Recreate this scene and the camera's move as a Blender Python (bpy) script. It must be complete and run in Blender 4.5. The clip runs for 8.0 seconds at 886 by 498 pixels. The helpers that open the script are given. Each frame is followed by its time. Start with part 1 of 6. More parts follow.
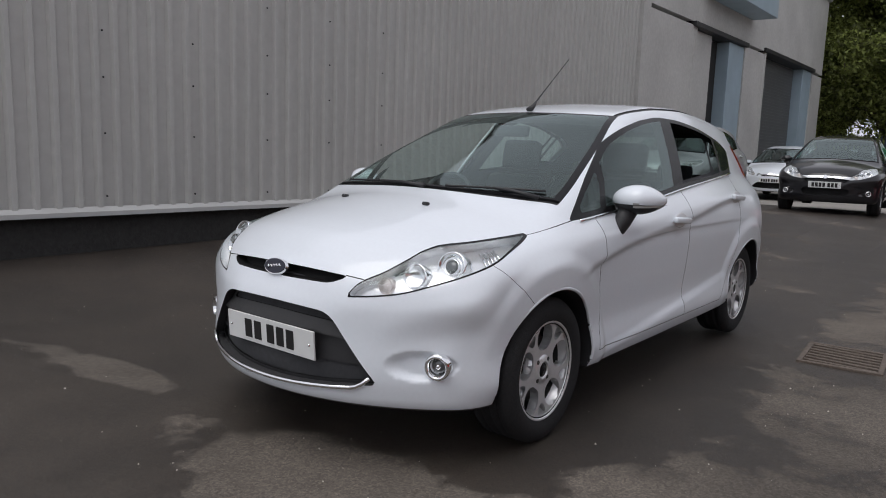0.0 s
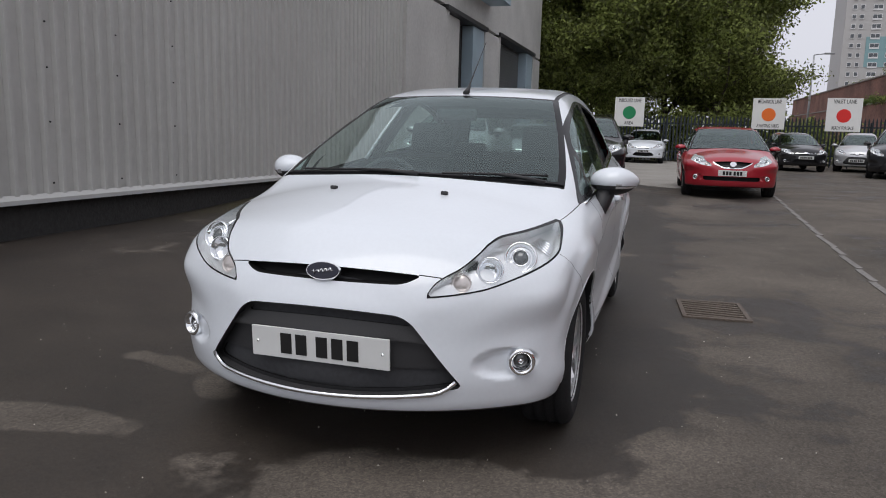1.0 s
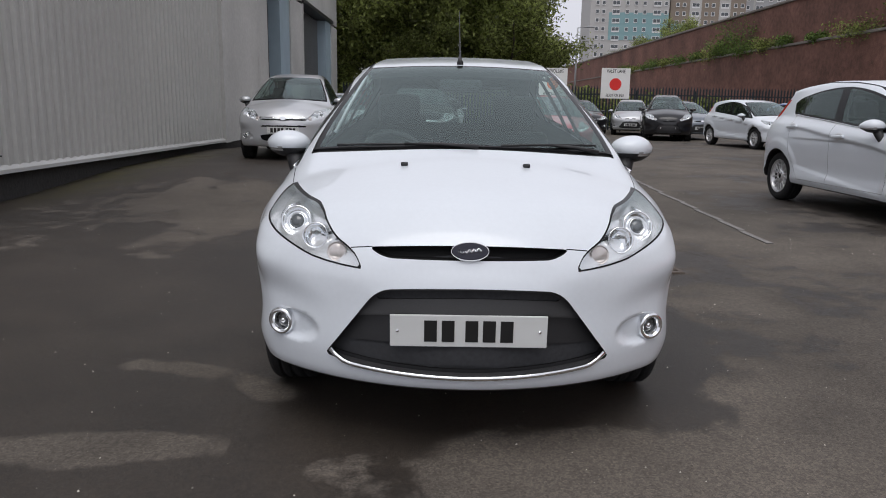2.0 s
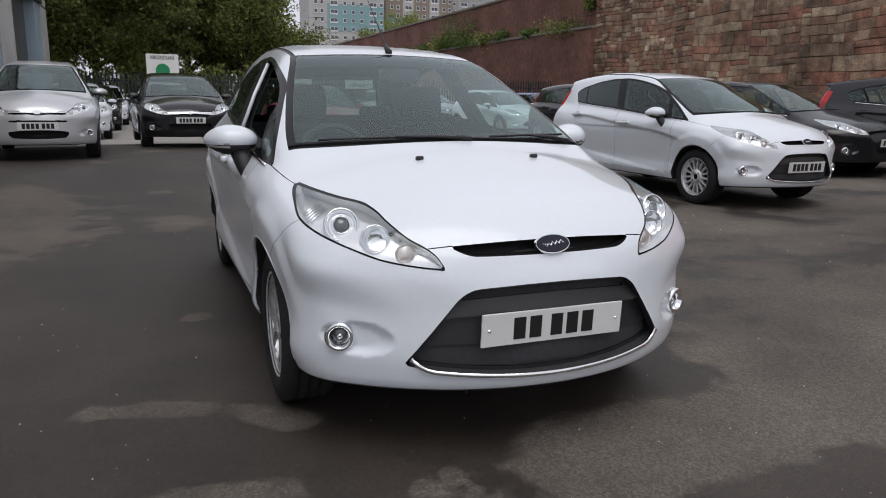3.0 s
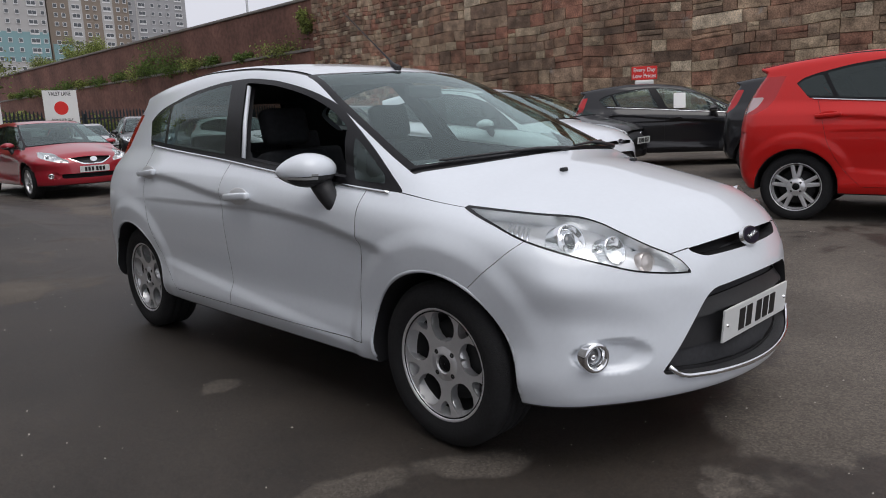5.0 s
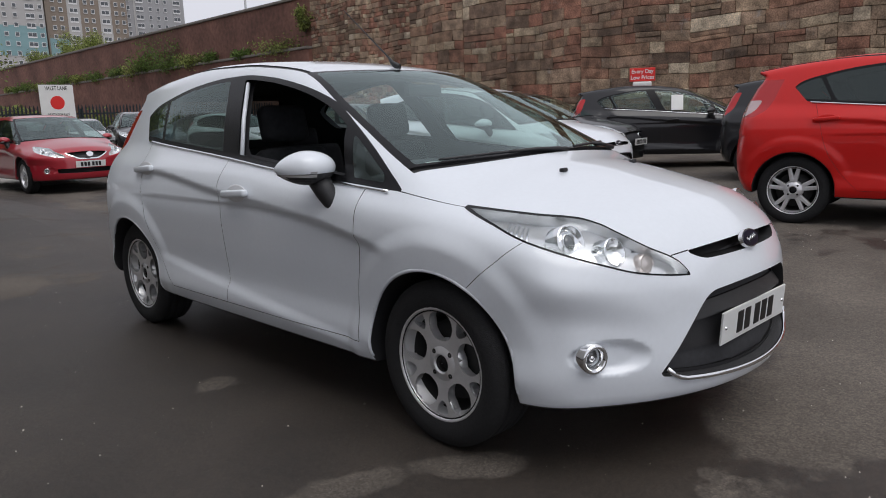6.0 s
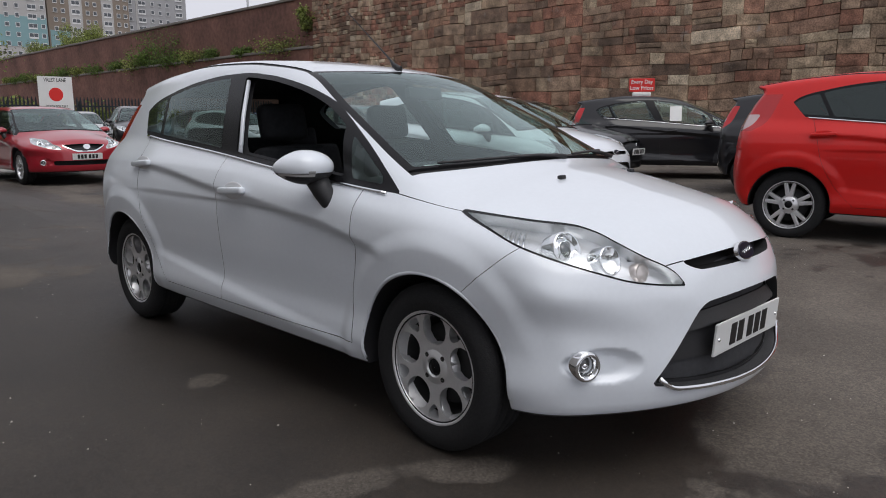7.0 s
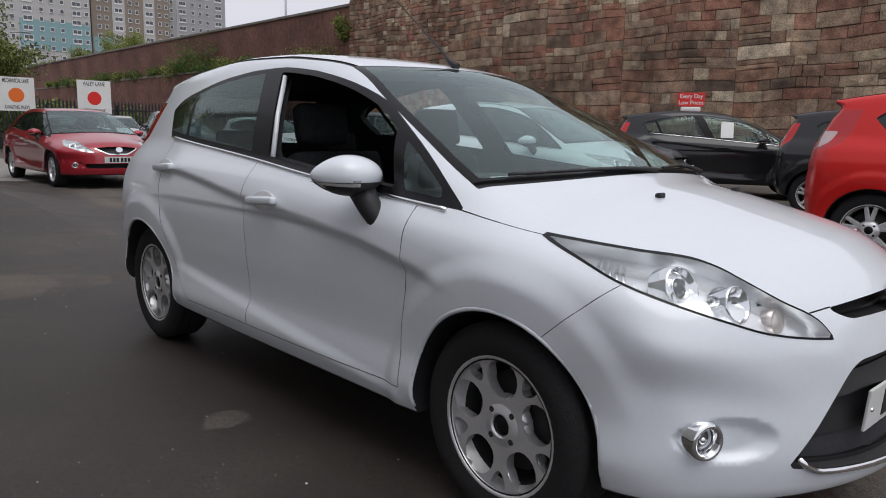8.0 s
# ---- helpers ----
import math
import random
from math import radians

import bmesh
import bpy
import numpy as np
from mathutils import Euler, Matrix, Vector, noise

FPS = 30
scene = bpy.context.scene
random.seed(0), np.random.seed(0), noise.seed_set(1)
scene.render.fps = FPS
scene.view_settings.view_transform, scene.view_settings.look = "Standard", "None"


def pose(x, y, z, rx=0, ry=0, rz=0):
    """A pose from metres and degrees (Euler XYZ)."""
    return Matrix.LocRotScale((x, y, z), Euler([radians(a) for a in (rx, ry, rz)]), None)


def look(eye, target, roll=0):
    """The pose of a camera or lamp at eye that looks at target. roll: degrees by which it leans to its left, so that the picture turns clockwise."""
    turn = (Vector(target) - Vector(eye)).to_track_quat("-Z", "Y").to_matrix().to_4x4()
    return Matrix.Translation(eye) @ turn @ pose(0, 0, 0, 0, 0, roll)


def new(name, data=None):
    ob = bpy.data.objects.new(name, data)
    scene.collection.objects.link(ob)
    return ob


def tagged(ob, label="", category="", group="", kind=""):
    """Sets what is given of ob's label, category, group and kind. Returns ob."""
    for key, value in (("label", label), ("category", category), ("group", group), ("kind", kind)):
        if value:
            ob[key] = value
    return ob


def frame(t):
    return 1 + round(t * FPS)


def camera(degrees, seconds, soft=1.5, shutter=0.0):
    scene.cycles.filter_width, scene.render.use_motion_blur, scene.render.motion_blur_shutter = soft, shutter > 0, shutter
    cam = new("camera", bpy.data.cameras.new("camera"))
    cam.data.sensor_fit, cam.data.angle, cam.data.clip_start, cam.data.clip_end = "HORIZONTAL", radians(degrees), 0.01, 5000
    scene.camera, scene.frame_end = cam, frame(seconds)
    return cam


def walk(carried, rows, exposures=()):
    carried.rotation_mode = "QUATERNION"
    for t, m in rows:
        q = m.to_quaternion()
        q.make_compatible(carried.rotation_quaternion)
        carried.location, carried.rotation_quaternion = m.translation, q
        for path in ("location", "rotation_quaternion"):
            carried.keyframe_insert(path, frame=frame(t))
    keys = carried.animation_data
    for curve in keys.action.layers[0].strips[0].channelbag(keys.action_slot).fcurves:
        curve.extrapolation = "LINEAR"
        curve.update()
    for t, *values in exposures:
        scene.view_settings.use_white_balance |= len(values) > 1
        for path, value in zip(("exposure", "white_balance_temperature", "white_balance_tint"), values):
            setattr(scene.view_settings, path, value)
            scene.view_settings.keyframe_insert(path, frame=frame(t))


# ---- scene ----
cam = camera(62.9, 8.0, soft=1.0)
PATH = [
    (0, (2.215, -2.499, 1.196), (0.985, -0.948, 0.91), 1.9),
    (0.5, (1.68, -2.711, 1.218), (0.714, -0.991, 0.884), 2.2),
    (1, (1.096, -2.949, 1.196), (0.523, -1.06, 0.872), 1.5),
    (1.2, (0.87, -3.002, 1.178), (0.38, -1.093, 0.836), 0.7),
    (2.3, (-0.452, -3.063, 1.184), (-0.203, -1.118, 0.79), 1.2),
    (2.5, (-0.664, -2.968, 1.148), (-0.265, -1.047, 0.761), 1.0),
    (3, (-1.18, -2.753, 1.168), (-0.458, -0.933, 0.761), 0.7),
    (3.5, (-1.67, -2.504, 1.186), (-0.636, -0.84, 0.781), 0.1),
    (4, (-2.017, -2.159, 1.165), (-0.824, -0.605, 0.762), -1.5),
    (4.5, (-2.344, -1.893, 1.145), (-0.994, -0.469, 0.757), -1.7),
    (5, (-2.469, -1.757, 1.159), (-1.095, -0.349, 0.799), -2.6),
    (6.5, (-2.473, -1.743, 1.159), (-1.082, -0.351, 0.802), -1.1),
    (7, (-2.475, -1.741, 1.157), (-1.081, -0.35, 0.805), -0.1),
    (7.5, (-2.425, -1.671, 1.158), (-1.054, -0.263, 0.788), 1.0),
    (8, (-2.231, -1.317, 1.122), (-0.89, 0.132, 0.803), 1.2),
]
walk(cam, [(t, look(eye, target, roll)) for t, eye, target, roll in PATH])

# world, sun and exposure
def sky_world():
    w = bpy.data.worlds.new("overcast_sky")
    scene.world = w
    w.use_nodes = True
    nt = w.node_tree
    nt.nodes.clear()
    out = nt.nodes.new("ShaderNodeOutputWorld")
    bg = nt.nodes.new("ShaderNodeBackground")
    sky = nt.nodes.new("ShaderNodeTexSky")
    sky.sky_type, sky.sun_disc = "NISHITA", False
    sky.sun_elevation, sky.sun_rotation = radians(62), radians(SUN_AZ)
    sky.air_density, sky.dust_density, sky.ozone_density = 1.0, 4.0, 1.0
    hue = nt.nodes.new("ShaderNodeHueSaturation")
    hue.inputs["Saturation"].default_value = 0.16
    mix = nt.nodes.new("ShaderNodeMix")
    mix.data_type = "RGBA"
    mix.inputs["Factor"].default_value = 0.72
    mix.inputs["B"].default_value = (9.3, 9.4, 10.5, 1)
    nt.links.new(sky.outputs[0], hue.inputs["Color"])
    nt.links.new(hue.outputs[0], mix.inputs["A"])
    nt.links.new(mix.outputs["Result"], bg.inputs["Color"])
    bg.inputs["Strength"].default_value = 0.085
    nt.links.new(bg.outputs[0], out.inputs["Surface"])


SUN_AZ = 188
sky_world()
sun = new("sun", bpy.data.lights.new("sun", "SUN"))
sun.data.energy, sun.data.angle, sun.data.color = 1.0, radians(45), (1.0, 0.975, 0.945)
sun.matrix_world = look((0, 0, 27), (1.5, 11, 0))
scene.view_settings.exposure = 0.13


# ---- materials ----
def material(name, colour, rough=0.5, metal=0.0, coat=0.0, grain=None, bump=None, vary=None, island=0.0, spec=0.5):
    """colour: base colour. grain: (scale, amount) fine tone change; vary: (scale, amount) broad tone change;
    bump: (scale, height); island: tone change from piece to piece."""
    m = bpy.data.materials.new(name)
    m.use_nodes = True
    nt = m.node_tree
    b = nt.nodes["Principled BSDF"]
    b.inputs["Roughness"].default_value = rough
    b.inputs["Metallic"].default_value = metal
    b.inputs["Coat Weight"].default_value = coat
    b.inputs["Coat Roughness"].default_value = 0.04
    b.inputs["Specular IOR Level"].default_value = spec
    b.inputs["Base Color"].default_value = (*colour, 1)
    link = nt.links.new
    tc = nt.nodes.new("ShaderNodeTexCoord")
    geo = nt.nodes.new("ShaderNodeNewGeometry")
    last = None

    def times(value, amount):
        nonlocal last
        mul = nt.nodes.new("ShaderNodeMapRange")
        mul.inputs["From Min"].default_value, mul.inputs["From Max"].default_value = 0.25, 0.75
        mul.inputs["To Min"].default_value, mul.inputs["To Max"].default_value = 1 - amount, 1 + amount
        link(value, mul.inputs["Value"])
        mix = nt.nodes.new("ShaderNodeMix")
        mix.data_type, mix.blend_type = "RGBA", "MULTIPLY"
        mix.inputs["Factor"].default_value = 1
        if last is None:
            mix.inputs["A"].default_value = (*colour, 1)
        else:
            link(last, mix.inputs["A"])
        link(mul.outputs[0], mix.inputs["B"])
        last = mix.outputs["Result"]

    for spec_ in (grain, vary):
        if spec_:
            n = nt.nodes.new("ShaderNodeTexNoise")
            n.inputs["Scale"].default_value, n.inputs["Detail"].default_value = spec_[0], 6
            link(geo.outputs["Position"], n.inputs["Vector"])
            times(n.outputs["Fac"], spec_[1])
    if island:
        info = nt.nodes.new("ShaderNodeObjectInfo")
        add = nt.nodes.new("ShaderNodeMath")
        add.operation = "ADD"
        link(info.outputs["Random"], add.inputs[0])
        link(geo.outputs["Random Per Island"], add.inputs[1])
        fr = nt.nodes.new("ShaderNodeMath")
        fr.operation = "FRACT"
        link(add.outputs[0], fr.inputs[0])
        times(fr.outputs[0], island)
    if last is not None:
        link(last, b.inputs["Base Color"])
    if bump:
        n = nt.nodes.new("ShaderNodeTexNoise")
        n.inputs["Scale"].default_value, n.inputs["Detail"].default_value = bump[0], 5
        link(geo.outputs["Position"], n.inputs["Vector"])
        bp = nt.nodes.new("ShaderNodeBump")
        bp.inputs["Distance"].default_value = bump[1]
        link(n.outputs["Fac"], bp.inputs["Height"])
        link(bp.outputs[0], b.inputs["Normal"])
    return m


def glass(name, tint, rough=0.02, gloss=(0.05, 0.8), veil=0.02):
    m = bpy.data.materials.new(name)
    m.use_nodes = True
    nt = m.node_tree
    nt.nodes.clear()
    out = nt.nodes.new("ShaderNodeOutputMaterial")
    tr = nt.nodes.new("ShaderNodeBsdfTransparent")
    tr.inputs["Color"].default_value = (*tint, 1)
    gl = nt.nodes.new("ShaderNodeBsdfGlossy")
    gl.inputs["Roughness"].default_value = rough
    gl.inputs["Color"].default_value = (0.86, 1.0, 0.98, 1)
    lw = nt.nodes.new("ShaderNodeLayerWeight")
    power = nt.nodes.new("ShaderNodeMath")
    power.operation = "POWER"
    power.inputs[1].default_value = 4.2
    nt.links.new(lw.outputs["Facing"], power.inputs[0])
    fr = nt.nodes.new("ShaderNodeMapRange")
    fr.inputs["To Min"].default_value, fr.inputs["To Max"].default_value = gloss
    nt.links.new(power.outputs[0], fr.inputs["Value"])
    mix = nt.nodes.new("ShaderNodeMixShader")
    nt.links.new(fr.outputs[0], mix.inputs[0])
    nt.links.new(tr.outputs[0], mix.inputs[1])
    nt.links.new(gl.outputs[0], mix.inputs[2])
    if veil == 0:
        nt.links.new(mix.outputs[0], out.inputs["Surface"])
        return m
    # dust film whose teal colour also imitates the haze of reflected sky
    film = nt.nodes.new("ShaderNodeBsdfDiffuse")
    film.inputs["Color"].default_value = (0.50, 0.60, 0.59, 1)
    mix2 = nt.nodes.new("ShaderNodeMixShader")
    mix2.inputs[0].default_value = veil
    nt.links.new(mix.outputs[0], mix2.inputs[1])
    nt.links.new(film.outputs[0], mix2.inputs[2])
    nt.links.new(mix2.outputs[0], out.inputs["Surface"])
    return m


def paint(name, colour, rough=0.35, metal=0.0):
    return material(name, colour, rough, metal, coat=0.9, vary=(1.3, 0.03), grain=(60, 0.015))


WHITE = paint("white_paint", (0.738, 0.778, 0.828))
BLACK_PAINT = paint("black_paint", (0.012, 0.012, 0.014), 0.3)
BLACK_PAINT.node_tree.nodes["Principled BSDF"].inputs["Specular IOR Level"].default_value = 0.12
SILVER = paint("silver_paint", (0.55, 0.56, 0.58), 0.34, 0.45)
RED = paint("red_paint", (0.56, 0.012, 0.010), 0.4)
RED.node_tree.nodes["Principled BSDF"].inputs["Specular IOR Level"].default_value = 0.2
RED.node_tree.nodes["Principled BSDF"].inputs["Coat Weight"].default_value = 0.45
DARK_RED = paint("dark_red_paint", (0.36, 0.012, 0.025), 0.3, 0.15)
GREY_BLUE = paint("grey_blue_paint", (0.16, 0.18, 0.21), 0.32, 0.5)
BLUE = paint("blue_paint", (0.06, 0.10, 0.25), 0.3, 0.3)
RUBBER = material("tyre_rubber", (0.018, 0.018, 0.019), 0.85, grain=(90, 0.25), bump=(220, 0.002), spec=0.3)
PLASTIC = material("black_plastic", (0.02, 0.02, 0.022), 0.5, grain=(200, 0.1), bump=(500, 0.0006))
GREY_PLASTIC = material("charcoal_plastic", (0.045, 0.045, 0.047), 0.45, grain=(200, 0.1), bump=(500, 0.0006))
GLOSS_BLACK = material("gloss_black_trim", (0.008, 0.008, 0.009), 0.25, spec=0.18)
GRILLE_DARK = material("grille_slot_black", (0.006, 0.006, 0.0065), 0.7, spec=0.25)
# near-black floor of the shut lines; their shade is put into the colour
SHADOW_GAP = material("panel_gap_shade", (0.03, 0.03, 0.03), 0.9)
CABIN = material("cabin_trim", (0.035, 0.036, 0.04), 0.8, grain=(60, 0.2))
SEAT = material("seat_fabric", (0.018, 0.0185, 0.021), 0.95, grain=(40, 0.25), spec=0.2)
CHROME = material("chrome", (0.86, 0.87, 0.88), 0.08, 1.0)
ALLOY = material("alloy_silver", (0.74, 0.74, 0.75), 0.3, 0.62, grain=(30, 0.06))
# wheel metal behind the spokes, darkened to carry the shade in the openings
ALLOY_SHADED = material("shaded_wheel_metal", (0.03, 0.03, 0.03), 0.6, 0.2)
REFLECTOR = material("lamp_reflector", (0.84, 0.85, 0.87), 0.08, 1.0)
LAMP_GREY = material("lamp_bezel", (0.86, 0.87, 0.88), 0.2, 0.6)
MIRROR = material("mirror_glass", (0.9, 0.9, 0.9), 0.02, 1.0)
AMBER = material("amber_lens", (0.66, 0.60, 0.57), 0.18, 0.5)
TAIL_RED = material("red_lens", (0.42, 0.010, 0.012), 0.12, coat=0.3)
TAIL_CLEAR = material("clear_tail_lens", (0.55, 0.42, 0.42), 0.12, 0.3, coat=0.3)
PLATE = material("reflective_plate", (0.72, 0.73, 0.72), 0.4, vary=(9, 0.04))
INK = material("black_ink", (0.012, 0.012, 0.012), 0.5)
BADGE_BLUE = material("badge_enamel", (0.004, 0.0045, 0.018), 0.3)
WINDSCREEN = glass("windscreen_glass", (0.74, 0.87, 0.84), gloss=(0.105, 0.78), veil=0.0)
SIDE_GLASS = glass("side_glass", (0.62, 0.73, 0.69))
LENS = glass("clear_lens", (0.97, 0.975, 0.98), gloss=(0.03, 0.6), veil=0.008)
REAR_GLASS = glass("rear_glass", (0.30, 0.36, 0.34))
PRIVACY = glass("tinted_glass", (0.12, 0.13, 0.13))


# ---- mesh helpers ----
def mesh_from(name, verts, faces, mat, normals=None, smooth=False):
    me = bpy.data.meshes.new(name)
    verts = verts.tolist() if isinstance(verts, np.ndarray) else verts
    me.from_pydata(verts, [], faces)
    me.materials.append(mat)
    if smooth or normals is not None:
        me.polygons.foreach_set("use_smooth", [True] * len(me.polygons))
    me.update()
    if normals is not None and len(me.vertices) == len(normals):
        me.normals_split_custom_set_from_vertices(normals.tolist())
    return me


def attach(name, me, parent, label="", m=None):
    ob = new(name, me)
    ob.parent = parent
    if m is not None:
        ob.matrix_basis = m
    if label:
        tagged(ob, label)
    return ob


def part(name, bm, mat, parent, label="", smooth=False, m=None):
    """Links a bmesh as one mesh object under a thing or part."""
    me = bpy.data.meshes.new(name)
    bm.normal_update()
    bm.to_mesh(me)
    bm.free()
    me.materials.append(mat)
    if smooth:
        me.polygons.foreach_set("use_smooth", [True] * len(me.polygons))
    return attach(name, me, parent, label, m)


def thing(name, label, category, m=None, group="", kind=""):
    ob = new(name)
    ob.empty_display_size = 0.2
    if m is not None:
        ob.matrix_basis = m
    return tagged(ob, label, category, group, kind)


def box(bm, x0, x1, y0, y1, z0, z1, bevel=0.0, seg=2, m=None):
    r = bmesh.ops.create_cube(bm, size=1.0)
    vs = r["verts"]
    for v in vs:
        v.co = Vector(((x0 + x1) / 2 + v.co.x * (x1 - x0), (y0 + y1) / 2 + v.co.y * (y1 - y0), (z0 + z1) / 2 + v.co.z * (z1 - z0)))
    if bevel:
        es = list({e for v in vs for e in v.link_edges})
        r2 = bmesh.ops.bevel(bm, geom=es, offset=bevel, segments=seg, profile=0.6, affect="EDGES")
        vs = list({v for f in r2["faces"] for v in f.verts} | {v for v in vs if v.is_valid})
    if m is not None:
        bmesh.ops.transform(bm, matrix=m, verts=vs)
    return vs


def boxed(x0, x1, y0, y1, z0, z1, bevel=0.0, seg=2):
    bm = bmesh.new()
    box(bm, x0, x1, y0, y1, z0, z1, bevel, seg)
    return bm


def tube(bm, pts, radius, sides=8, closed=False):
    """A round bar along points; radius may be a list."""
    pts = [Vector(p) for p in pts]
    rings = []
    n = len(pts)
    for i, p in enumerate(pts):
        a = pts[(i - 1) % n] if closed or i else p
        b = pts[(i + 1) % n] if closed or i < n - 1 else p
        d = (b - a).normalized()
        up = Vector((0, 0, 1)) if abs(d.z) < 0.9 else Vector((1, 0, 0))
        u = d.cross(up).normalized()
        w = u.cross(d)
        r = radius[i] if isinstance(radius, (list, tuple)) else radius
        rings.append([bm.verts.new(p + r * (math.cos(k * math.tau / sides) * u + math.sin(k * math.tau / sides) * w)) for k in range(sides)])
    for i in range(n if closed else n - 1):
        a, b = rings[i], rings[(i + 1) % n]
        for k in range(sides):
            bm.faces.new((a[k], a[(k + 1) % sides], b[(k + 1) % sides], b[k]))
    if not closed:
        bm.faces.new(rings[0][::-1])
        bm.faces.new(rings[-1])


def lathe(bm, profile, sides=32, axis="X"):
    """Turns (radius, height) pairs round an axis."""
    rings = []
    for r, h in profile:
        ring = []
        for k in range(sides):
            c, s = math.cos(k * math.tau / sides), math.sin(k * math.tau / sides)
            ring.append(bm.verts.new((h, r * c, r * s) if axis == "X" else (r * c, r * s, h) if axis == "Z" else (r * c, h, r * s)))
        rings.append(ring)
    for a, b in zip(rings, rings[1:]):
        for k in range(sides):
            bm.faces.new((a[k], a[(k + 1) % sides], b[(k + 1) % sides], b[k]))
    return rings


def plate_mesh(bm, outline, h0, h1, bevel=0.0):
    """A flat piece in the YZ plane from an outline of (y, z), between x = h0 and x = h1."""
    a = [bm.verts.new((h0, y, z)) for y, z in outline]
    b = [bm.verts.new((h1, y, z)) for y, z in outline]
    n = len(outline)
    f0, f1 = bm.faces.new(a[::-1]), bm.faces.new(b)
    for k in range(n):
        bm.faces.new((a[k], a[(k + 1) % n], b[(k + 1) % n], b[k]))
    if bevel:
        bmesh.ops.bevel(bm, geom=list(f1.edges), offset=bevel, segments=2, profile=0.5, affect="EDGES")
    return f1


def words(name, text, size, mat, parent, m, squeeze=1.0, label=""):
    """Lettering as thin raised mesh letters."""
    cu = bpy.data.curves.new(name, "FONT")
    cu.body, cu.size, cu.extrude, cu.align_x, cu.align_y = text, size, 0.002, "CENTER", "CENTER"
    cu.offset = 0.012 * size
    ob = bpy.data.objects.new(name + "_curve", cu)
    me = bpy.data.meshes.new_from_object(ob)
    bpy.data.objects.remove(ob)
    me.name = name
    me.materials.clear()
    me.materials.append(mat)
    for v in me.vertices:
        v.co.x *= squeeze
    return attach(name, me, parent, label, m)

# ---- car bodies: one smooth surface from a few profile curves, cut into panels ----
def curve1(*pts):
    """A smooth curve without overshoot through (a, b) pairs, straight beyond its ends."""
    xs, ys = np.array(pts, float).T
    h, n = np.diff(xs), len(pts)
    d = np.diff(ys) / h
    s = np.zeros(n)
    s[0], s[-1] = d[0], d[-1]
    for i in range(1, n - 1):
        if d[i - 1] * d[i] > 0:
            w1, w2 = 2 * h[i] + h[i - 1], h[i] + 2 * h[i - 1]
            s[i] = (w1 + w2) / (w1 / d[i - 1] + w2 / d[i])

    def exact(a):
        c = np.clip(a, xs[0], xs[-1])
        i = np.clip(np.searchsorted(xs, c) - 1, 0, n - 2)
        t = (c - xs[i]) / h[i]
        b = (1 + 2 * t) * (1 - t) ** 2 * ys[i] + t * (1 - t) ** 2 * h[i] * s[i] + t * t * (3 - 2 * t) * ys[i + 1] + t * t * (t - 1) * h[i] * s[i + 1]
        return b + (a - c) * np.where(a < xs[0], s[0], s[-1])

    reach = xs[-1] - xs[0] + 1
    ta = np.linspace(xs[0] - reach, xs[-1] + reach, 9001)
    tb = exact(ta)
    return lambda a: np.interp(a, ta, tb)


def smax(a, b, k):
    h = np.maximum(k - np.abs(a - b), 0)
    return np.maximum(a, b) + h * h / (4 * k)


def smin(a, b, k):
    return -smax(-a, -b, k)


def ramp(a):
    a = np.clip(a, 0, 1)
    return a * a * (3 - 2 * a)


class Spec:
    """The measures of one model of car; y runs back from the front axle, z up from the road."""

    def __init__(self, like=None, **over):
        self.store = {}
        if like:
            self.take(**like.store)
        self.take(**over)

    def take(self, **values):
        for k, v in values.items():
            self.store[k] = v
            setattr(self, k, v)


def over_slope(curve, a):
    return np.sqrt(1 + ((curve(a + 0.01) - curve(a - 0.01)) / 0.02) ** 2)


def cabin_half(P, y, z):
    return P.belt(y) - P.tumble * (z - 0.95) - 0.25 * np.maximum(z - 0.95, 0) ** 2


def nose_y(P, x, z):
    """Where the front face stands, bowed across and drawn back at the bumper's corners."""
    return P.nose(z) + P.bow * x * x + P.corner * x ** 4 * (1 - ramp((z - 0.5) / 0.16))


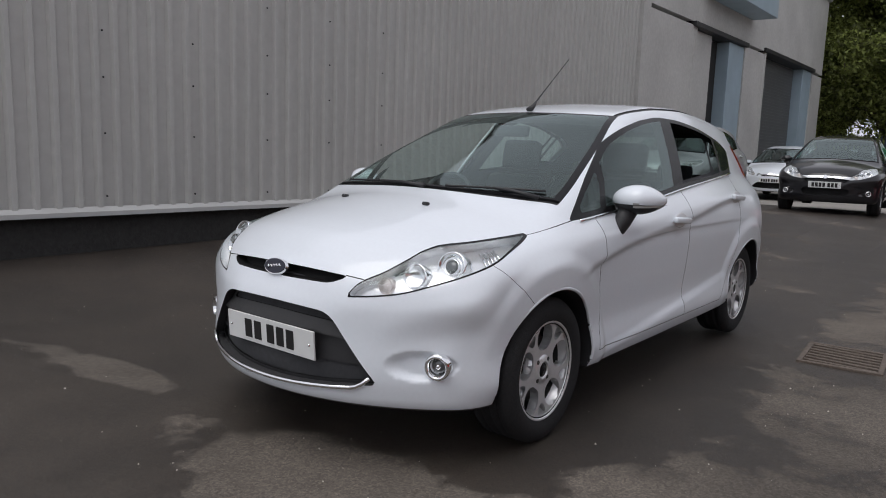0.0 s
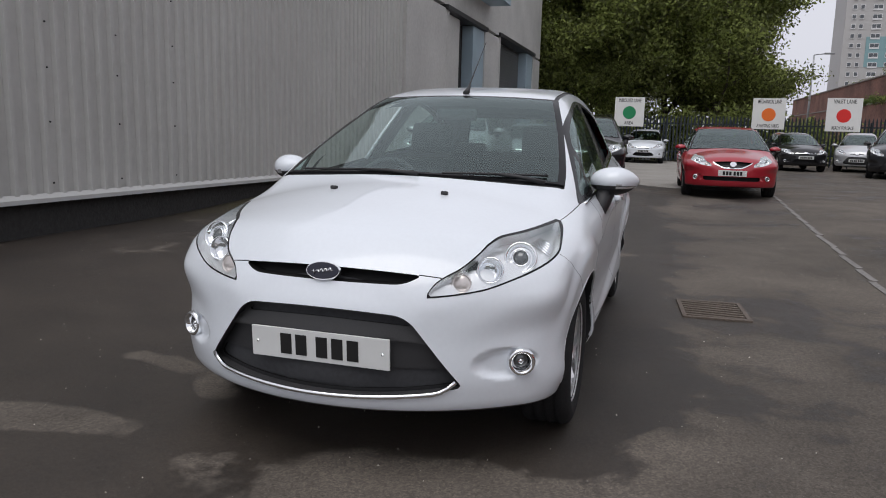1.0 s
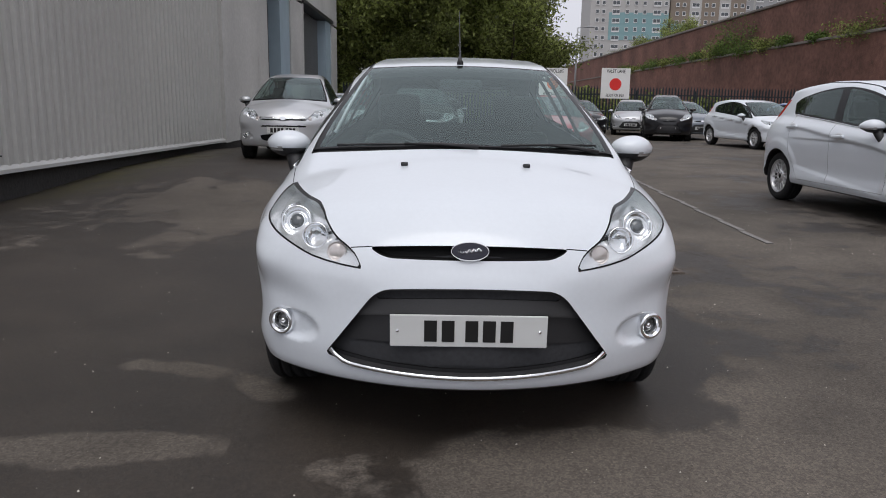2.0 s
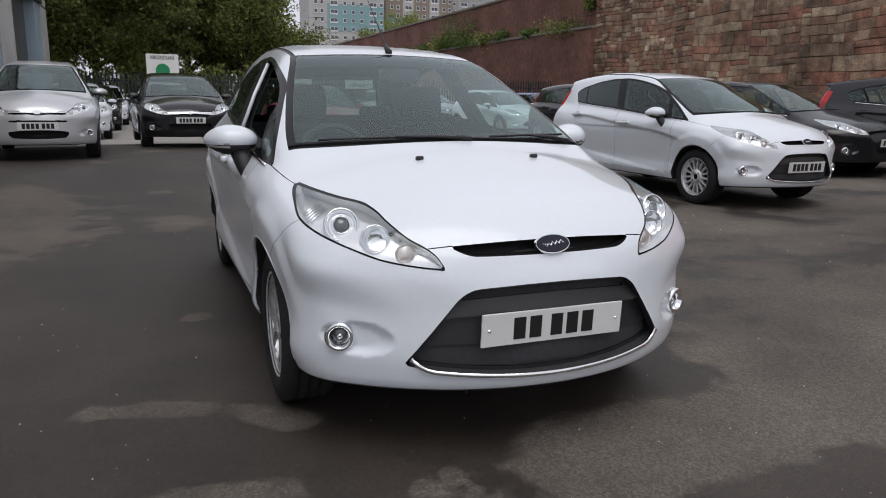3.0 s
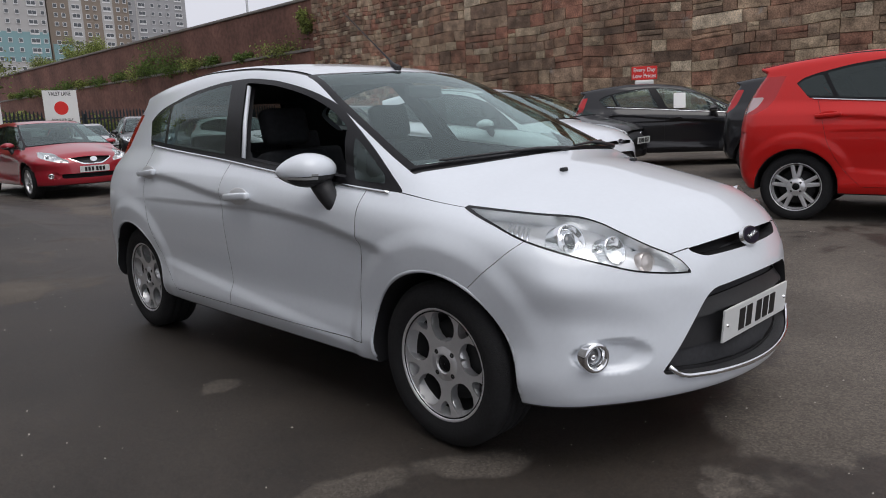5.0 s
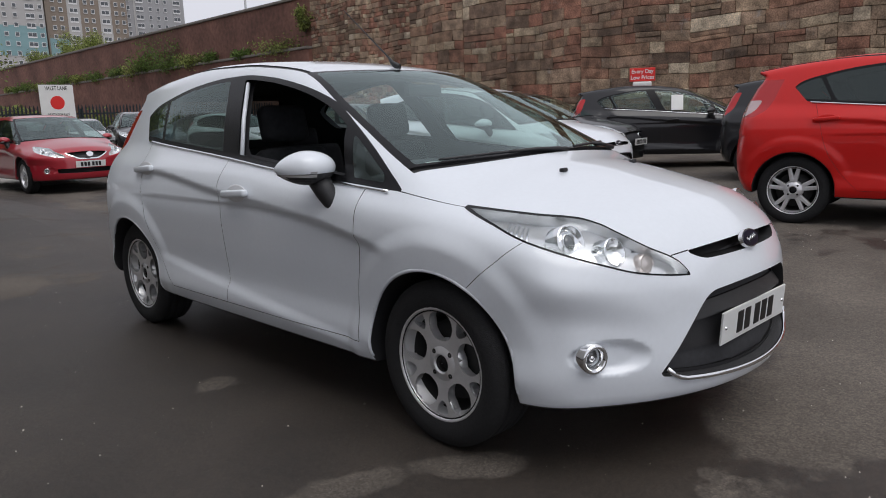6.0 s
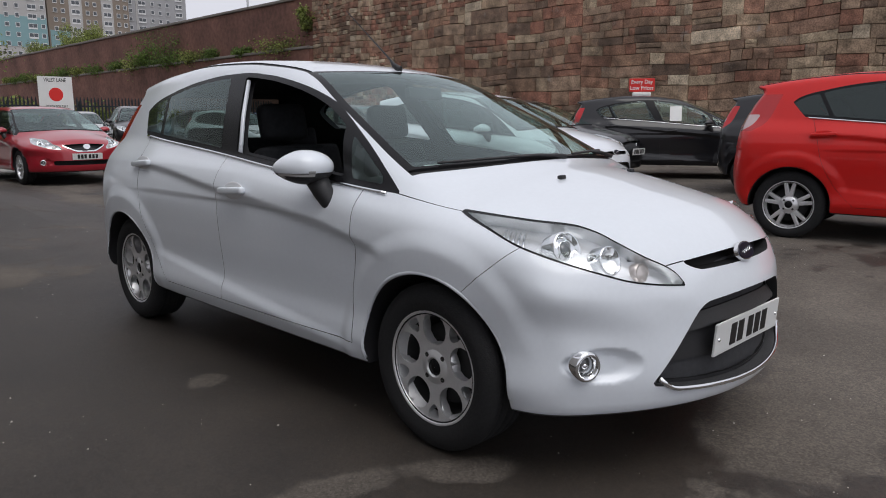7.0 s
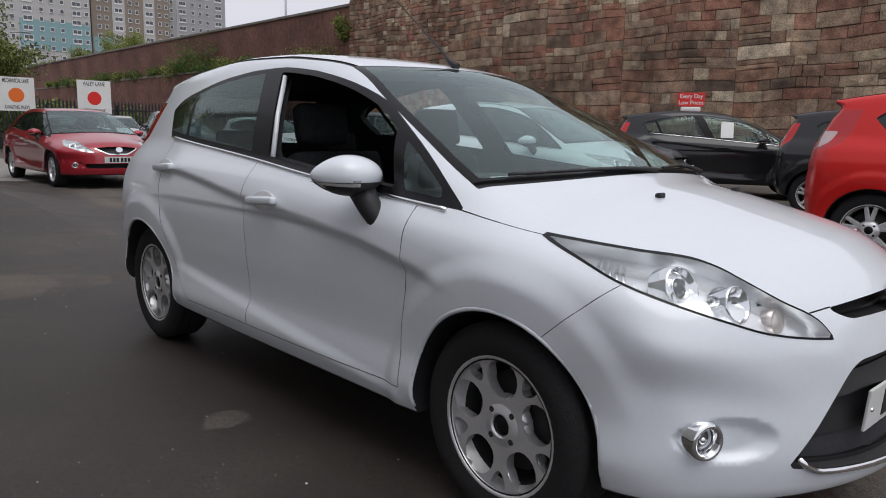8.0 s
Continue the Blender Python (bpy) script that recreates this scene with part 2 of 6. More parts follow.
def body_field(P):
    def field(p):
        x, y, z = np.abs(p[:, 0]), p[:, 1], p[:, 2]
        yy = y - 0.1 * x * x
        hood = P.hood(yy) - P.crown * x * x
        top = (z - hood) / over_slope(P.hood, yy)
        wide = P.plan(y) + P.sect(z)
        for yw in (0.0, P.base):
            r = np.hypot(y - yw, z - P.hub)
            wide = wide + np.where(z > 0.2, P.brow * (1 - ramp((r - P.well - 0.085) / 0.075)) * np.where(y < yw, 0.3 + 0.7 * ramp((z - 0.35) / 0.25), 1), 0)
        line = P.crease(y)
        step = ramp((z - line) / 0.052 + 1)
        wide = wide + P.crease_depth * ramp((y - 0.12) / 0.3) * ramp((P.base - 0.02 - y) / 0.35) * (step - 0.5)
        sill = 0.32 + 0.1 * (y - 0.4)
        wide = wide + P.flare * ramp((y - 0.3) / 0.2) * ramp((P.base - 0.25 - y) / 0.3) * ramp((sill - z) / 0.055)
        side = x - wide
        front = (nose_y(P, x, z) - y) / np.sqrt(1 + (2 * P.bow * x) ** 2)
        rear = y - (P.tail(z) - P.bow_r * x * x)
        low = smax(top, side, P.k_shoulder)
        low = smax(low, front, 0.07)
        edge = 0.537 + 0.30 * (x - 0.487)
        low = low - P.ridge * ramp(1 - np.abs(z - edge) / 0.085) * ramp((x - 0.40) / 0.16) * ramp((-0.22 - y) / 0.15)
        low = smax(low, rear, 0.1)
        low = smax(low, P.floor(y) - z, 0.022)
        ys = y - P.bow_s * x * x
        roof = P.roof(ys) - P.roof_crown * x * x
        cab = smax((z - roof) / over_slope(P.roof, ys), (x - cabin_half(P, y, z)) * 0.92, 0.075)
        cab = smax(cab, rear, 0.035)
        cab = smax(cab, 0.8 - z, 0.01)
        f = smin(low, cab, P.k_belt)
        if P.fog:
            fx, fz = P.fog
            e = ((x - fx + 0.043) / 0.108) ** 2 + ((z - fz) / 0.056) ** 2
            f = f + np.where(y < -0.25, 0.025 * ramp((1 - e) * 1.5), 0)
        for yw in (0.0, P.base):
            r = np.hypot(y - yw, z - P.hub)
            f = smax(f, -smax(r - P.well, 0.56 - x, 0.02), 0.010)
        return f

    return field


class Shell:
    """Points, normals and faces: four-cornered ones as an array, the others as lists."""

    def __init__(self, V, N, F, quads=None):
        self.V, self.N, self.faces = V, N, None
        if quads is None:
            four = [f for f in F if len(f) == 4]
            self.quads = np.array(four, int).reshape(-1, 4)
            self.odd = [f for f in F if len(f) != 4] if len(four) < len(F) else []
            self.faces = F
        else:
            self.quads, self.odd = quads, F

    @property
    def F(self):
        if self.faces is None:
            self.faces = self.quads.tolist() + self.odd
        return self.faces

    def split(self, rule):
        """Cuts along the line where rule is 0: what lies below it, and the rest."""
        vals = rule(self.V)
        vals = np.where(np.abs(vals) < 1e-6, 1e-6, vals)
        if not (vals < 0).any():
            return Shell(self.V, self.N, []), self
        below = vals < 0
        count = below[self.quads].sum(1)
        mixed = self.quads[(count > 0) & (count < 4)].tolist()
        neg, vl = below, vals
        V, N = [], []
        base, cuts = len(self.V), {}
        inside, outside = [], []

        def cut(a, b):
            key = (a, b) if a < b else (b, a)
            if key not in cuts:
                a, b = key
                t = float(vl[a] / (vl[a] - vl[b]))
                V.append(self.V[a] * (1 - t) + self.V[b] * t)
                N.append(self.N[a] * (1 - t) + self.N[b] * t)
                cuts[key] = base + len(V) - 1
            return cuts[key]

        for f in mixed + self.odd:
            k = 0
            for i in f:
                k += neg[i]
            if k == len(f):
                inside.append(f)
            elif k == 0:
                outside.append(f)
            else:
                a, b = [], []
                for i, j in zip(f, f[1:] + f[:1]):
                    (a if neg[i] else b).append(i)
                    if neg[i] != neg[j]:
                        c = cut(i, j)
                        a.append(c)
                        b.append(c)
                if len(a) > 2:
                    inside.append(a)
                if len(b) > 2:
                    outside.append(b)
        V2 = np.vstack([self.V, np.array(V)]) if V else self.V
        N2 = np.vstack([self.N, np.array(N)]) if N else self.N
        def gather(kept, made):
            four = [f for f in made if len(f) == 4]
            quads = np.vstack([kept, np.array(four, int)]) if four else kept
            return Shell(V2, N2, [f for f in made if len(f) != 4], quads)

        return gather(self.quads[count == 4], inside), gather(self.quads[count == 0], outside)

    def tidy(self):
        used = sorted({i for f in self.F for i in f})
        at = {i: k for k, i in enumerate(used)}
        V, N = self.V[used], self.N[used]
        N = N / np.maximum(np.linalg.norm(N, axis=1, keepdims=True), 1e-9)
        return V, N, [[at[i] for i in f] for f in self.F]

    def rim(self):
        seen = {}
        for f in self.F:
            for i, j in zip(f, f[1:] + f[:1]):
                seen[(i, j)] = 1
        return [e for e in seen if (e[1], e[0]) not in seen]


def surface(field, lo, hi, step):
    """The zero surface of a field on a grid, settled onto it, with the field's own normals."""
    n = [int(math.ceil((b - a) / step)) + 1 for a, b in zip(lo, hi)]
    ax = [a + step * np.arange(k) for a, k in zip(lo, n)]
    # blocks of four cells first; only those near the surface are filled in
    nb = [(k + 3) // 4 for k in n]
    mid = [a + step * (4 * np.arange(k) + 2) for a, k in zip(lo, nb)]
    rough = field(np.stack(np.meshgrid(*mid, indexing="ij"), -1).reshape(-1, 3)).reshape(nb)
    near = np.abs(rough) < 8.5 * step
    for axis in range(3):
        vals = vals.repeat(4, axis) if axis else rough.repeat(4, 0)
        mask = mask.repeat(4, axis) if axis else near.repeat(4, 0)
    vals, mask = vals[: n[0], : n[1], : n[2]].copy(), mask[: n[0], : n[1], : n[2]]
    for axis in range(3):
        mask = mask | np.roll(mask, 1, axis)
    at = np.argwhere(mask)
    vals[tuple(at.T)] = np.concatenate([field(np.array(lo) + step * c) for c in np.array_split(at, max(1, len(at) // 200000))])
    s = vals < 0
    corner = [(i, j, k) for i in (0, 1) for j in (0, 1) for k in (0, 1)]
    cells = [d - 1 for d in n]
    count = np.zeros(cells)
    for i, j, k in corner:
        count += s[i : i + cells[0], j : j + cells[1], k : k + cells[2]]
    act = np.argwhere((count > 0) & (count < 8))
    index = -np.ones(cells, int)
    index[tuple(act.T)] = np.arange(len(act))
    V = np.array(lo) + step * (act + 0.5)
    F = []
    for axis in range(3):
        a, b = [slice(None)] * 3, [slice(None)] * 3
        a[axis], b[axis] = slice(0, -1), slice(1, None)
        change = s[tuple(a)] != s[tuple(b)]
        e = np.argwhere(change)
        u, w = [(1, 2), (2, 0), (0, 1)][axis]
        ok = (e[:, u] > 0) & (e[:, w] > 0) & (e[:, u] < cells[u]) & (e[:, w] < cells[w])
        e = e[ok]
        du, dw = np.eye(3, dtype=int)[u], np.eye(3, dtype=int)[w]
        quad = np.stack([index[tuple((e - du - dw).T)], index[tuple((e - dw).T)], index[tuple(e.T)], index[tuple((e - du).T)]], 1)
        flip = ~s[tuple(e.T)]
        quad[flip] = quad[flip][:, ::-1]
        F.append(quad)
    F = np.concatenate(F)
    F = F[(F >= 0).all(1)]

    def grad(p):
        h = 0.005
        return np.stack([(field(p + h * d) - field(p - h * d)) / (2 * h) for d in np.eye(3)], 1)

    def settle(p, rounds):
        for _ in range(rounds):
            f0, h = field(p), 0.004
            g = np.stack([(field(p + h * d) - f0) / h for d in np.eye(3)], 1)
            move = (f0 / np.maximum((g * g).sum(1), 0.05))[:, None] * g
            p = p - np.clip(move, -step, step)
        return p

    V = settle(V, 2)
    for _ in range(2):
        acc, num = np.zeros_like(V), np.zeros(len(V))
        for k in range(4):
            np.add.at(acc, F[:, k], V[F[:, (k + 1) % 4]] + V[F[:, (k + 3) % 4]])
            np.add.at(num, F[:, k], 2)
        V = settle(0.5 * V + 0.5 * acc / np.maximum(num, 1)[:, None], 1)
    V = settle(V, 1)
    N = grad(V)
    N /= np.maximum(np.linalg.norm(N, axis=1, keepdims=True), 1e-9)
    return Shell(V, N, [], F)


def pieces(S, least=0):
    """The connected pieces of a shell, largest first."""
    root = {}

    def find(i):
        while root.setdefault(i, i) != i:
            root[i] = root[root[i]]
            i = root[i]
        return i

    for f in S.F:
        a = find(f[0])
        for i in f[1:]:
            root[find(i)] = a
    got = {}
    for f in S.F:
        got.setdefault(find(f[0]), []).append(f)
    return [Shell(S.V, S.N, F) for F in sorted(got.values(), key=len, reverse=True) if len(F) > least]


def panel(name, S, mat, parent, label="", lift=0.0):
    if not S.F:
        return None
    V, N, F = S.tidy()
    return attach(name, mesh_from(name, V + lift * N, F, mat, N), parent, label)


def recess(name, S, mat, parent, depth, way=None, label=""):
    """The patch sunk by depth, with walls up to its rim."""
    if not S.F:
        return None
    V, N, F = S.tidy()
    T = Shell(V, N, F)
    off = -N * depth if way is None else np.array(way) * depth
    verts = np.vstack([V + off, V, V + off])
    n = len(V)
    faces = F + [[n + j, n + i, 2 * n + i, 2 * n + j] for i, j in T.rim()]
    me = mesh_from(name, verts, faces, mat)
    me.polygons.foreach_set("use_smooth", [True] * len(F) + [False] * (len(faces) - len(F)))
    return attach(name, me, parent, label)


def box_rule(*rules):
    """Inside where all rules are below 0."""
    return lambda p: np.max([r(p) for r in rules], axis=0)


def lamp_angle(p, P):
    return np.degrees(np.arctan2(np.abs(p[:, 0]) - P.lamp_c[0], -(p[:, 1] - P.lamp_c[1])))


# ---- wheels ----
def wheel(style, radius, width, rim_r, parent_m, parent, name="wheel"):
    """A wheel with its axle along x, its outer face towards +x, at the pose parent_m."""
    w = attach(name, wheel_meshes(style, radius, width, rim_r)["tyre"], parent, "black tyre on a silver alloy rim", parent_m)
    for nm, me in wheel_meshes(style, radius, width, rim_r).items():
        if nm != "tyre":
            attach(nm.rstrip("_0123456789"), me, w)
    return w


_wheels = {}


def rim_polar(r, a):
    return (r * math.cos(a), r * math.sin(a))


def wheel_meshes(style, R, width, rr):
    key = (style, R, width, rr)
    if key in _wheels:
        return _wheels[key]
    out = {}
    h = width / 2

    def grab(nm, bm, mat, smooth=True):
        bmesh.ops.recalc_face_normals(bm, faces=bm.faces[:])
        me = bpy.data.meshes.new(nm)
        bm.to_mesh(me)
        bm.free()
        me.materials.append(mat)
        if smooth:
            me.polygons.foreach_set("use_smooth", [True] * len(me.polygons))
        out[nm] = me

    bm = bmesh.new()
    prof = [(rr - 0.012, h * 0.86), (rr + 0.004, h * 0.92), (rr + 0.02, h * 1.0), ((R + rr) / 2, h * 1.04), (R - 0.03, h * 0.99), (R - 0.012, h * 0.9)]
    tread = []
    for g in (0.62, 0.22, -0.22, -0.62):
        tread += [(R - 0.002, h * (g + 0.13)), (R, h * (g + 0.10)), (R, h * (g - 0.10)), (R - 0.002, h * (g - 0.13)), (R - 0.009, h * (g - 0.14)), (R - 0.009, h * (g - 0.19))]
    prof = prof + tread[:-2] + [(r, -x) for r, x in prof[::-1]]
    lathe(bm, prof, 48)
    grab("tyre", bm, RUBBER)
    bm = bmesh.new()
    lathe(bm, [(rr + 0.006, h * 0.9), (rr - 0.001, h * 0.93), (rr - 0.007, h * 0.88), (rr - 0.011, h * 0.66), (rr - 0.024, h * 0.4)], 48)
    grab("rim", bm, ALLOY)
    bm = bmesh.new()
    lathe(bm, [(rr - 0.024, h * 0.4), (rr - 0.03, 0.0), (rr - 0.03, -h * 0.9), (0.05, -h * 0.9)], 48)
    grab("rim_barrel", bm, ALLOY_SHADED)
    bm = bmesh.new()
    lathe(bm, [(0.02, h * 0.05), (rr * 0.72, h * 0.05), (rr * 0.72, -0.02), (0.02, -0.02)], 32)
    grab("brake_disc", bm, ALLOY_SHADED)
    bm = bmesh.new()
    lathe(bm, [(0.001, h * 0.74), (0.028, h * 0.74), (0.030, h * 0.71), (0.030, h * 0.5)], 24)
    grab("centre_cap", bm, GLOSS_BLACK)
    # hub disc with its bolts sunk in
    bm = bmesh.new()
    lathe(bm, [(0.03, h * 0.62), (0.034, h * 0.78), (0.038, h * 0.79), (0.044, h * 0.74), (0.078, h * 0.71), (0.085, h * 0.3)], 32)
    grab("hub", bm, ALLOY)
    nb = 4 if style in ("star", "twin", "fine") else 5
    for i in range(nb):
        bm = bmesh.new()
        a = math.tau * (i + 0.5) / nb
        lathe(bm, [(0.001, h * 0.74), (0.009, h * 0.74), (0.011, h * 0.71), (0.011, h * 0.5)], 8)
        bmesh.ops.translate(bm, verts=bm.verts, vec=(0, *rim_polar(0.054, a)))
        grab("wheel_bolt_%d" % i, bm, ALLOY_SHADED, False)
    outer = rr - 0.012
    if style == "star":
        # five forked spokes whose arms meet their neighbours' in a rounded pocket
        for i in range(5):
            a = math.radians(126) + math.tau * i / 5
            bm = bmesh.new()
            d = math.tau / 5
            side = [(0.16, 0.50), (0.41, 0.50), (0.415, 0.38), (0.45, 0.265), (0.52, 0.185), (0.62, 0.16), (0.72, 0.18), (0.81, 0.225), (0.895, 0.30), (0.94, 0.41), (0.948, 0.50), (0.985, 0.50)]
            top = [(0.985, k) for k in (0.3, 0.1, -0.1, -0.3)]
            outer_loop = side + top + [(r, -k) for r, k in side[::-1]] + [(0.16, k) for k in (-0.25, 0.0, 0.25)]
            pocket = [(0.68, 0.0), (0.695, 0.045), (0.75, 0.09), (0.83, 0.12), (0.91, 0.12), (0.93, 0.05), (0.93, -0.05), (0.91, -0.12), (0.83, -0.12), (0.75, -0.09), (0.695, -0.045)]
            def ring(loop, grow, x):
                """The loop drawn at depth x, its open edges moved outwards by grow."""
                P2 = [Vector(rim_polar(r * rr, a + k * d)) for r, k in loop]
                got = []
                for q in range(len(P2)):
                    t = (P2[(q + 1) % len(P2)] - P2[q - 1]).normalized()
                    seam = abs(abs(loop[q][1]) - 0.5) < 0.01 or loop[q][0] > 0.95 or loop[q][0] < 0.2
                    v = P2[q] + (Vector((t.y, -t.x)) * grow if not seam else Vector((0, 0)))
                    got.append(bm.verts.new((x + 0.018 * (loop[q][0] - 0.3) ** 2, v.x, v.y)))
                return got
            for loop, way in ((outer_loop, 1), (pocket, -1)):
                rings = [ring(loop, 0.0, h * 0.72), ring(loop, way * 0.011, h * 0.55), ring(loop, way * 0.012, h * 0.25)]
                for r0, r1 in zip(rings, rings[1:]):
                    for q in range(len(loop)):
                        bm.faces.new((r0[q], r0[(q + 1) % len(loop)], r1[(q + 1) % len(loop)], r1[q]))
                for q in range(len(loop)):
                    e = bm.edges.get((rings[0][q], rings[0][(q + 1) % len(loop)]))
                    e.tag = True
            bmesh.ops.triangle_fill(bm, use_beauty=True, edges=[e for e in bm.edges if e.tag])
            grab("spoke_%d" % i, bm, ALLOY, False)
    else:
        kinds = {"twin": (5, 0.10, 0.020), "fine": (15, 0.0, 0.011), "ten": (10, 0.0, 0.017), "five": (5, 0.0, 0.036)}
        count, gap, wide = kinds[style]
        k = 0
        for i in range(count):
            for sgn in ((-1, 1) if gap else (0,)):
                a = math.pi / 2 + math.tau * i / count + sgn * gap
                b = math.pi / 2 + math.tau * i / count + sgn * gap * 1.9
                bm = bmesh.new()
                u0, u1 = Vector(rim_polar(0.05, a)), Vector(rim_polar(outer, b))
                n = Vector((-(u1 - u0).y, (u1 - u0).x)).normalized()
                pts = [u0 - n * wide, u1 - n * wide * 0.8, u1 + n * wide * 0.8, u0 + n * wide]
                plate_mesh(bm, [tuple(p) for p in pts], h * 0.32, h * 0.68, 0.006)
                grab("spoke_%d" % k, bm, ALLOY, False)
                k += 1
    _wheels[key] = out
    return out


# ---- one car ----
_shells = {}


def number_plate(parent, m, groups, yellow=False):
    """A plate with its characters as plain bars."""
    bm = boxed(-0.26, 0.26, -0.004, 0.004, -0.0555, 0.0555, 0.003, 2)
    pl = part("number_plate", bm, PLATE, parent, "white plate with plain black bars", m=m)
    x = -sum(groups) * 0.5 * 0.058 - 0.02 * (len(groups) - 1) / 2 + 0.029
    for g in groups:
        for _ in range(g):
            part("bar", boxed(x - 0.021, x + 0.021, -0.0062, -0.003, -0.037, 0.037), INK, pl)
            x += 0.058
        x += 0.02
    for s in (-1, 1):
        bm = bmesh.new()
        bmesh.ops.create_uvsphere(bm, u_segments=8, v_segments=6, radius=0.006)
        part("screw", bm, CHROME, pl, m=pose(s * 0.235, -0.004, 0))
    return pl


def seat(parent, x, y, mat=None):
    mat = mat or SEAT
    bm = boxed(x - 0.25, x + 0.25, y - 0.26, y + 0.26, 0.34, 0.50, 0.05, 3)
    part("seat_cushion", bm, mat, parent, smooth=True)
    bm = bmesh.new()
    box(bm, -0.25, 0.25, -0.07, 0.07, 0, 0.60, 0.06, 3)
    for v in bm.verts:
        v.co.x *= 1 - 0.22 * max(0, v.co.z / 0.6) ** 2
    part("seat_back", bm, mat, parent, smooth=True, m=pose(x, y + 0.22, 0.44, -16))
    bm = boxed(-0.13, 0.13, -0.05, 0.05, 0, 0.19, 0.045, 3)
    part("headrest", bm, mat, parent, smooth=True, m=pose(x, y + 0.405, 1.05, -12))


def cabin(P, parent, sides=(-1, 1)):
    y0 = P.seat_y
    seat(parent, -0.36, y0)
    seat(parent, 0.36, y0)
    bm = boxed(-0.62, 0.62, y0 + 0.62, y0 + 1.1, 0.34, 0.52, 0.05, 2)
    part("rear_bench", bm, SEAT, parent, smooth=True)
    bm = boxed(-0.60, 0.60, -0.06, 0.06, 0, 0.56, 0.05, 2)
    part("rear_backrest", bm, SEAT, parent, smooth=True, m=pose(0, y0 + 1.10, 0.46, -18))
    for x in (-0.33, 0.33):
        part("rear_headrest", boxed(-0.12, 0.12, -0.04, 0.04, 0, 0.13, 0.035, 2), SEAT, parent, smooth=True, m=pose(x, y0 + 1.28, 0.98, -14))
    # dashboard with a hooded top
    bm = boxed(-0.66, 0.66, P.dash_y, P.dash_y + 0.36, 0.55, 0.93, 0.06, 3)
    box(bm, -0.52, -0.20, P.dash_y + 0.2, P.dash_y + 0.38, 0.86, 0.975, 0.03, 2)
    part("dashboard", bm, CABIN, parent, smooth=True)
    bm = bmesh.new()
    tube(bm, [(0.185 * math.cos(a), 0, 0.185 * math.sin(a)) for a in [math.tau * k / 28 for k in range(28)]], 0.014, 8, True)
    box(bm, -0.17, 0.17, -0.012, 0.012, -0.025, 0.025, 0.008)
    box(bm, -0.03, 0.03, -0.012, 0.012, -0.17, 0.0, 0.008)
    box(bm, -0.06, 0.06, -0.025, 0.02, -0.055, 0.05, 0.015)
    part("steering_wheel", bm, CABIN, parent, smooth=True, m=pose(-0.36, P.dash_y + 0.52, 0.86, -24))
    part("interior_mirror", boxed(-0.11, 0.11, -0.02, 0.02, -0.03, 0.03, 0.015), CABIN, parent, m=pose(0, P.mirror_y[0], P.mirror_y[1], -10))


def door_mirror(P, parent, paint_mat, s):
    """Mirror on side s (+1 or -1): painted shell, black foot and lower half, glass, clear turn lamp."""
    y, z = P.wing_mirror
    x0 = P.track + 0.067

    def egg(v, top):
        """A streamlined housing: full at its inner end, drawn out and lower at its outer end."""
        t = v.x * s
        w = 1 - 0.28 * max(t, 0) ** 2
        c = Vector((v.x * 0.118, v.y * (0.088 if v.y < 0 else 0.04) * w, v.z * 0.066 * w))
        c.y = min(c.y, 0.03) + 0.035 * max(t, 0) ** 2
        c.z += 0.006 * t
        return c

    bm = bmesh.new()
    bmesh.ops.create_uvsphere(bm, u_segments=28, v_segments=18, radius=1)
    for v in bm.verts:
        v.co = egg(v.co, True)
    shell = part("mirror_shell", bm, paint_mat, parent, "painted cap", True, m=pose(s * x0, y, z, 0, s * 4, s * 8))
    bm = bmesh.new()
    bmesh.ops.create_uvsphere(bm, u_segments=28, v_segments=18, radius=1.02)
    for v in bm.verts:
        v.co = egg(v.co, False)
        v.co.z = min(v.co.z, -0.020 + 0.008 * v.co.x * s / 0.118)
    part("mirror_underside", bm, PLASTIC, shell, "black lower half")
    bm = bmesh.new()
    oval(bm, 0.084, 0.044, 0.004)
    part("mirror_glass", bm, MIRROR, shell, m=pose(-s * 0.008, 0.030, 0, 0, 0, 180))
    bm = bmesh.new()
    bmesh.ops.create_uvsphere(bm, u_segments=28, v_segments=18, radius=1.025)
    for v in bm.verts:
        v.co = egg(v.co, False)
    bmesh.ops.delete(bm, geom=[v for v in bm.verts if not (-0.034 < v.co.z < -0.010 and v.co.x * s > -0.02 and v.co.y < 0.02)], context="VERTS")
    part("turn_lamp", bm, LAMP_GREY, shell, "clear turn lamp", True)
    bm = bmesh.new()
    tube(bm, [(s * (x0 - 0.075), y - 0.10, z - 0.185), (s * (x0 - 0.065), y - 0.08, z - 0.15), (s * (x0 - 0.05), y - 0.05, z - 0.10), (s * (x0 - 0.035), y - 0.015, z - 0.035)], [0.018, 0.034, 0.040, 0.046], 14)
    part("mirror_foot", bm, PLASTIC, parent, "black plastic foot", True)


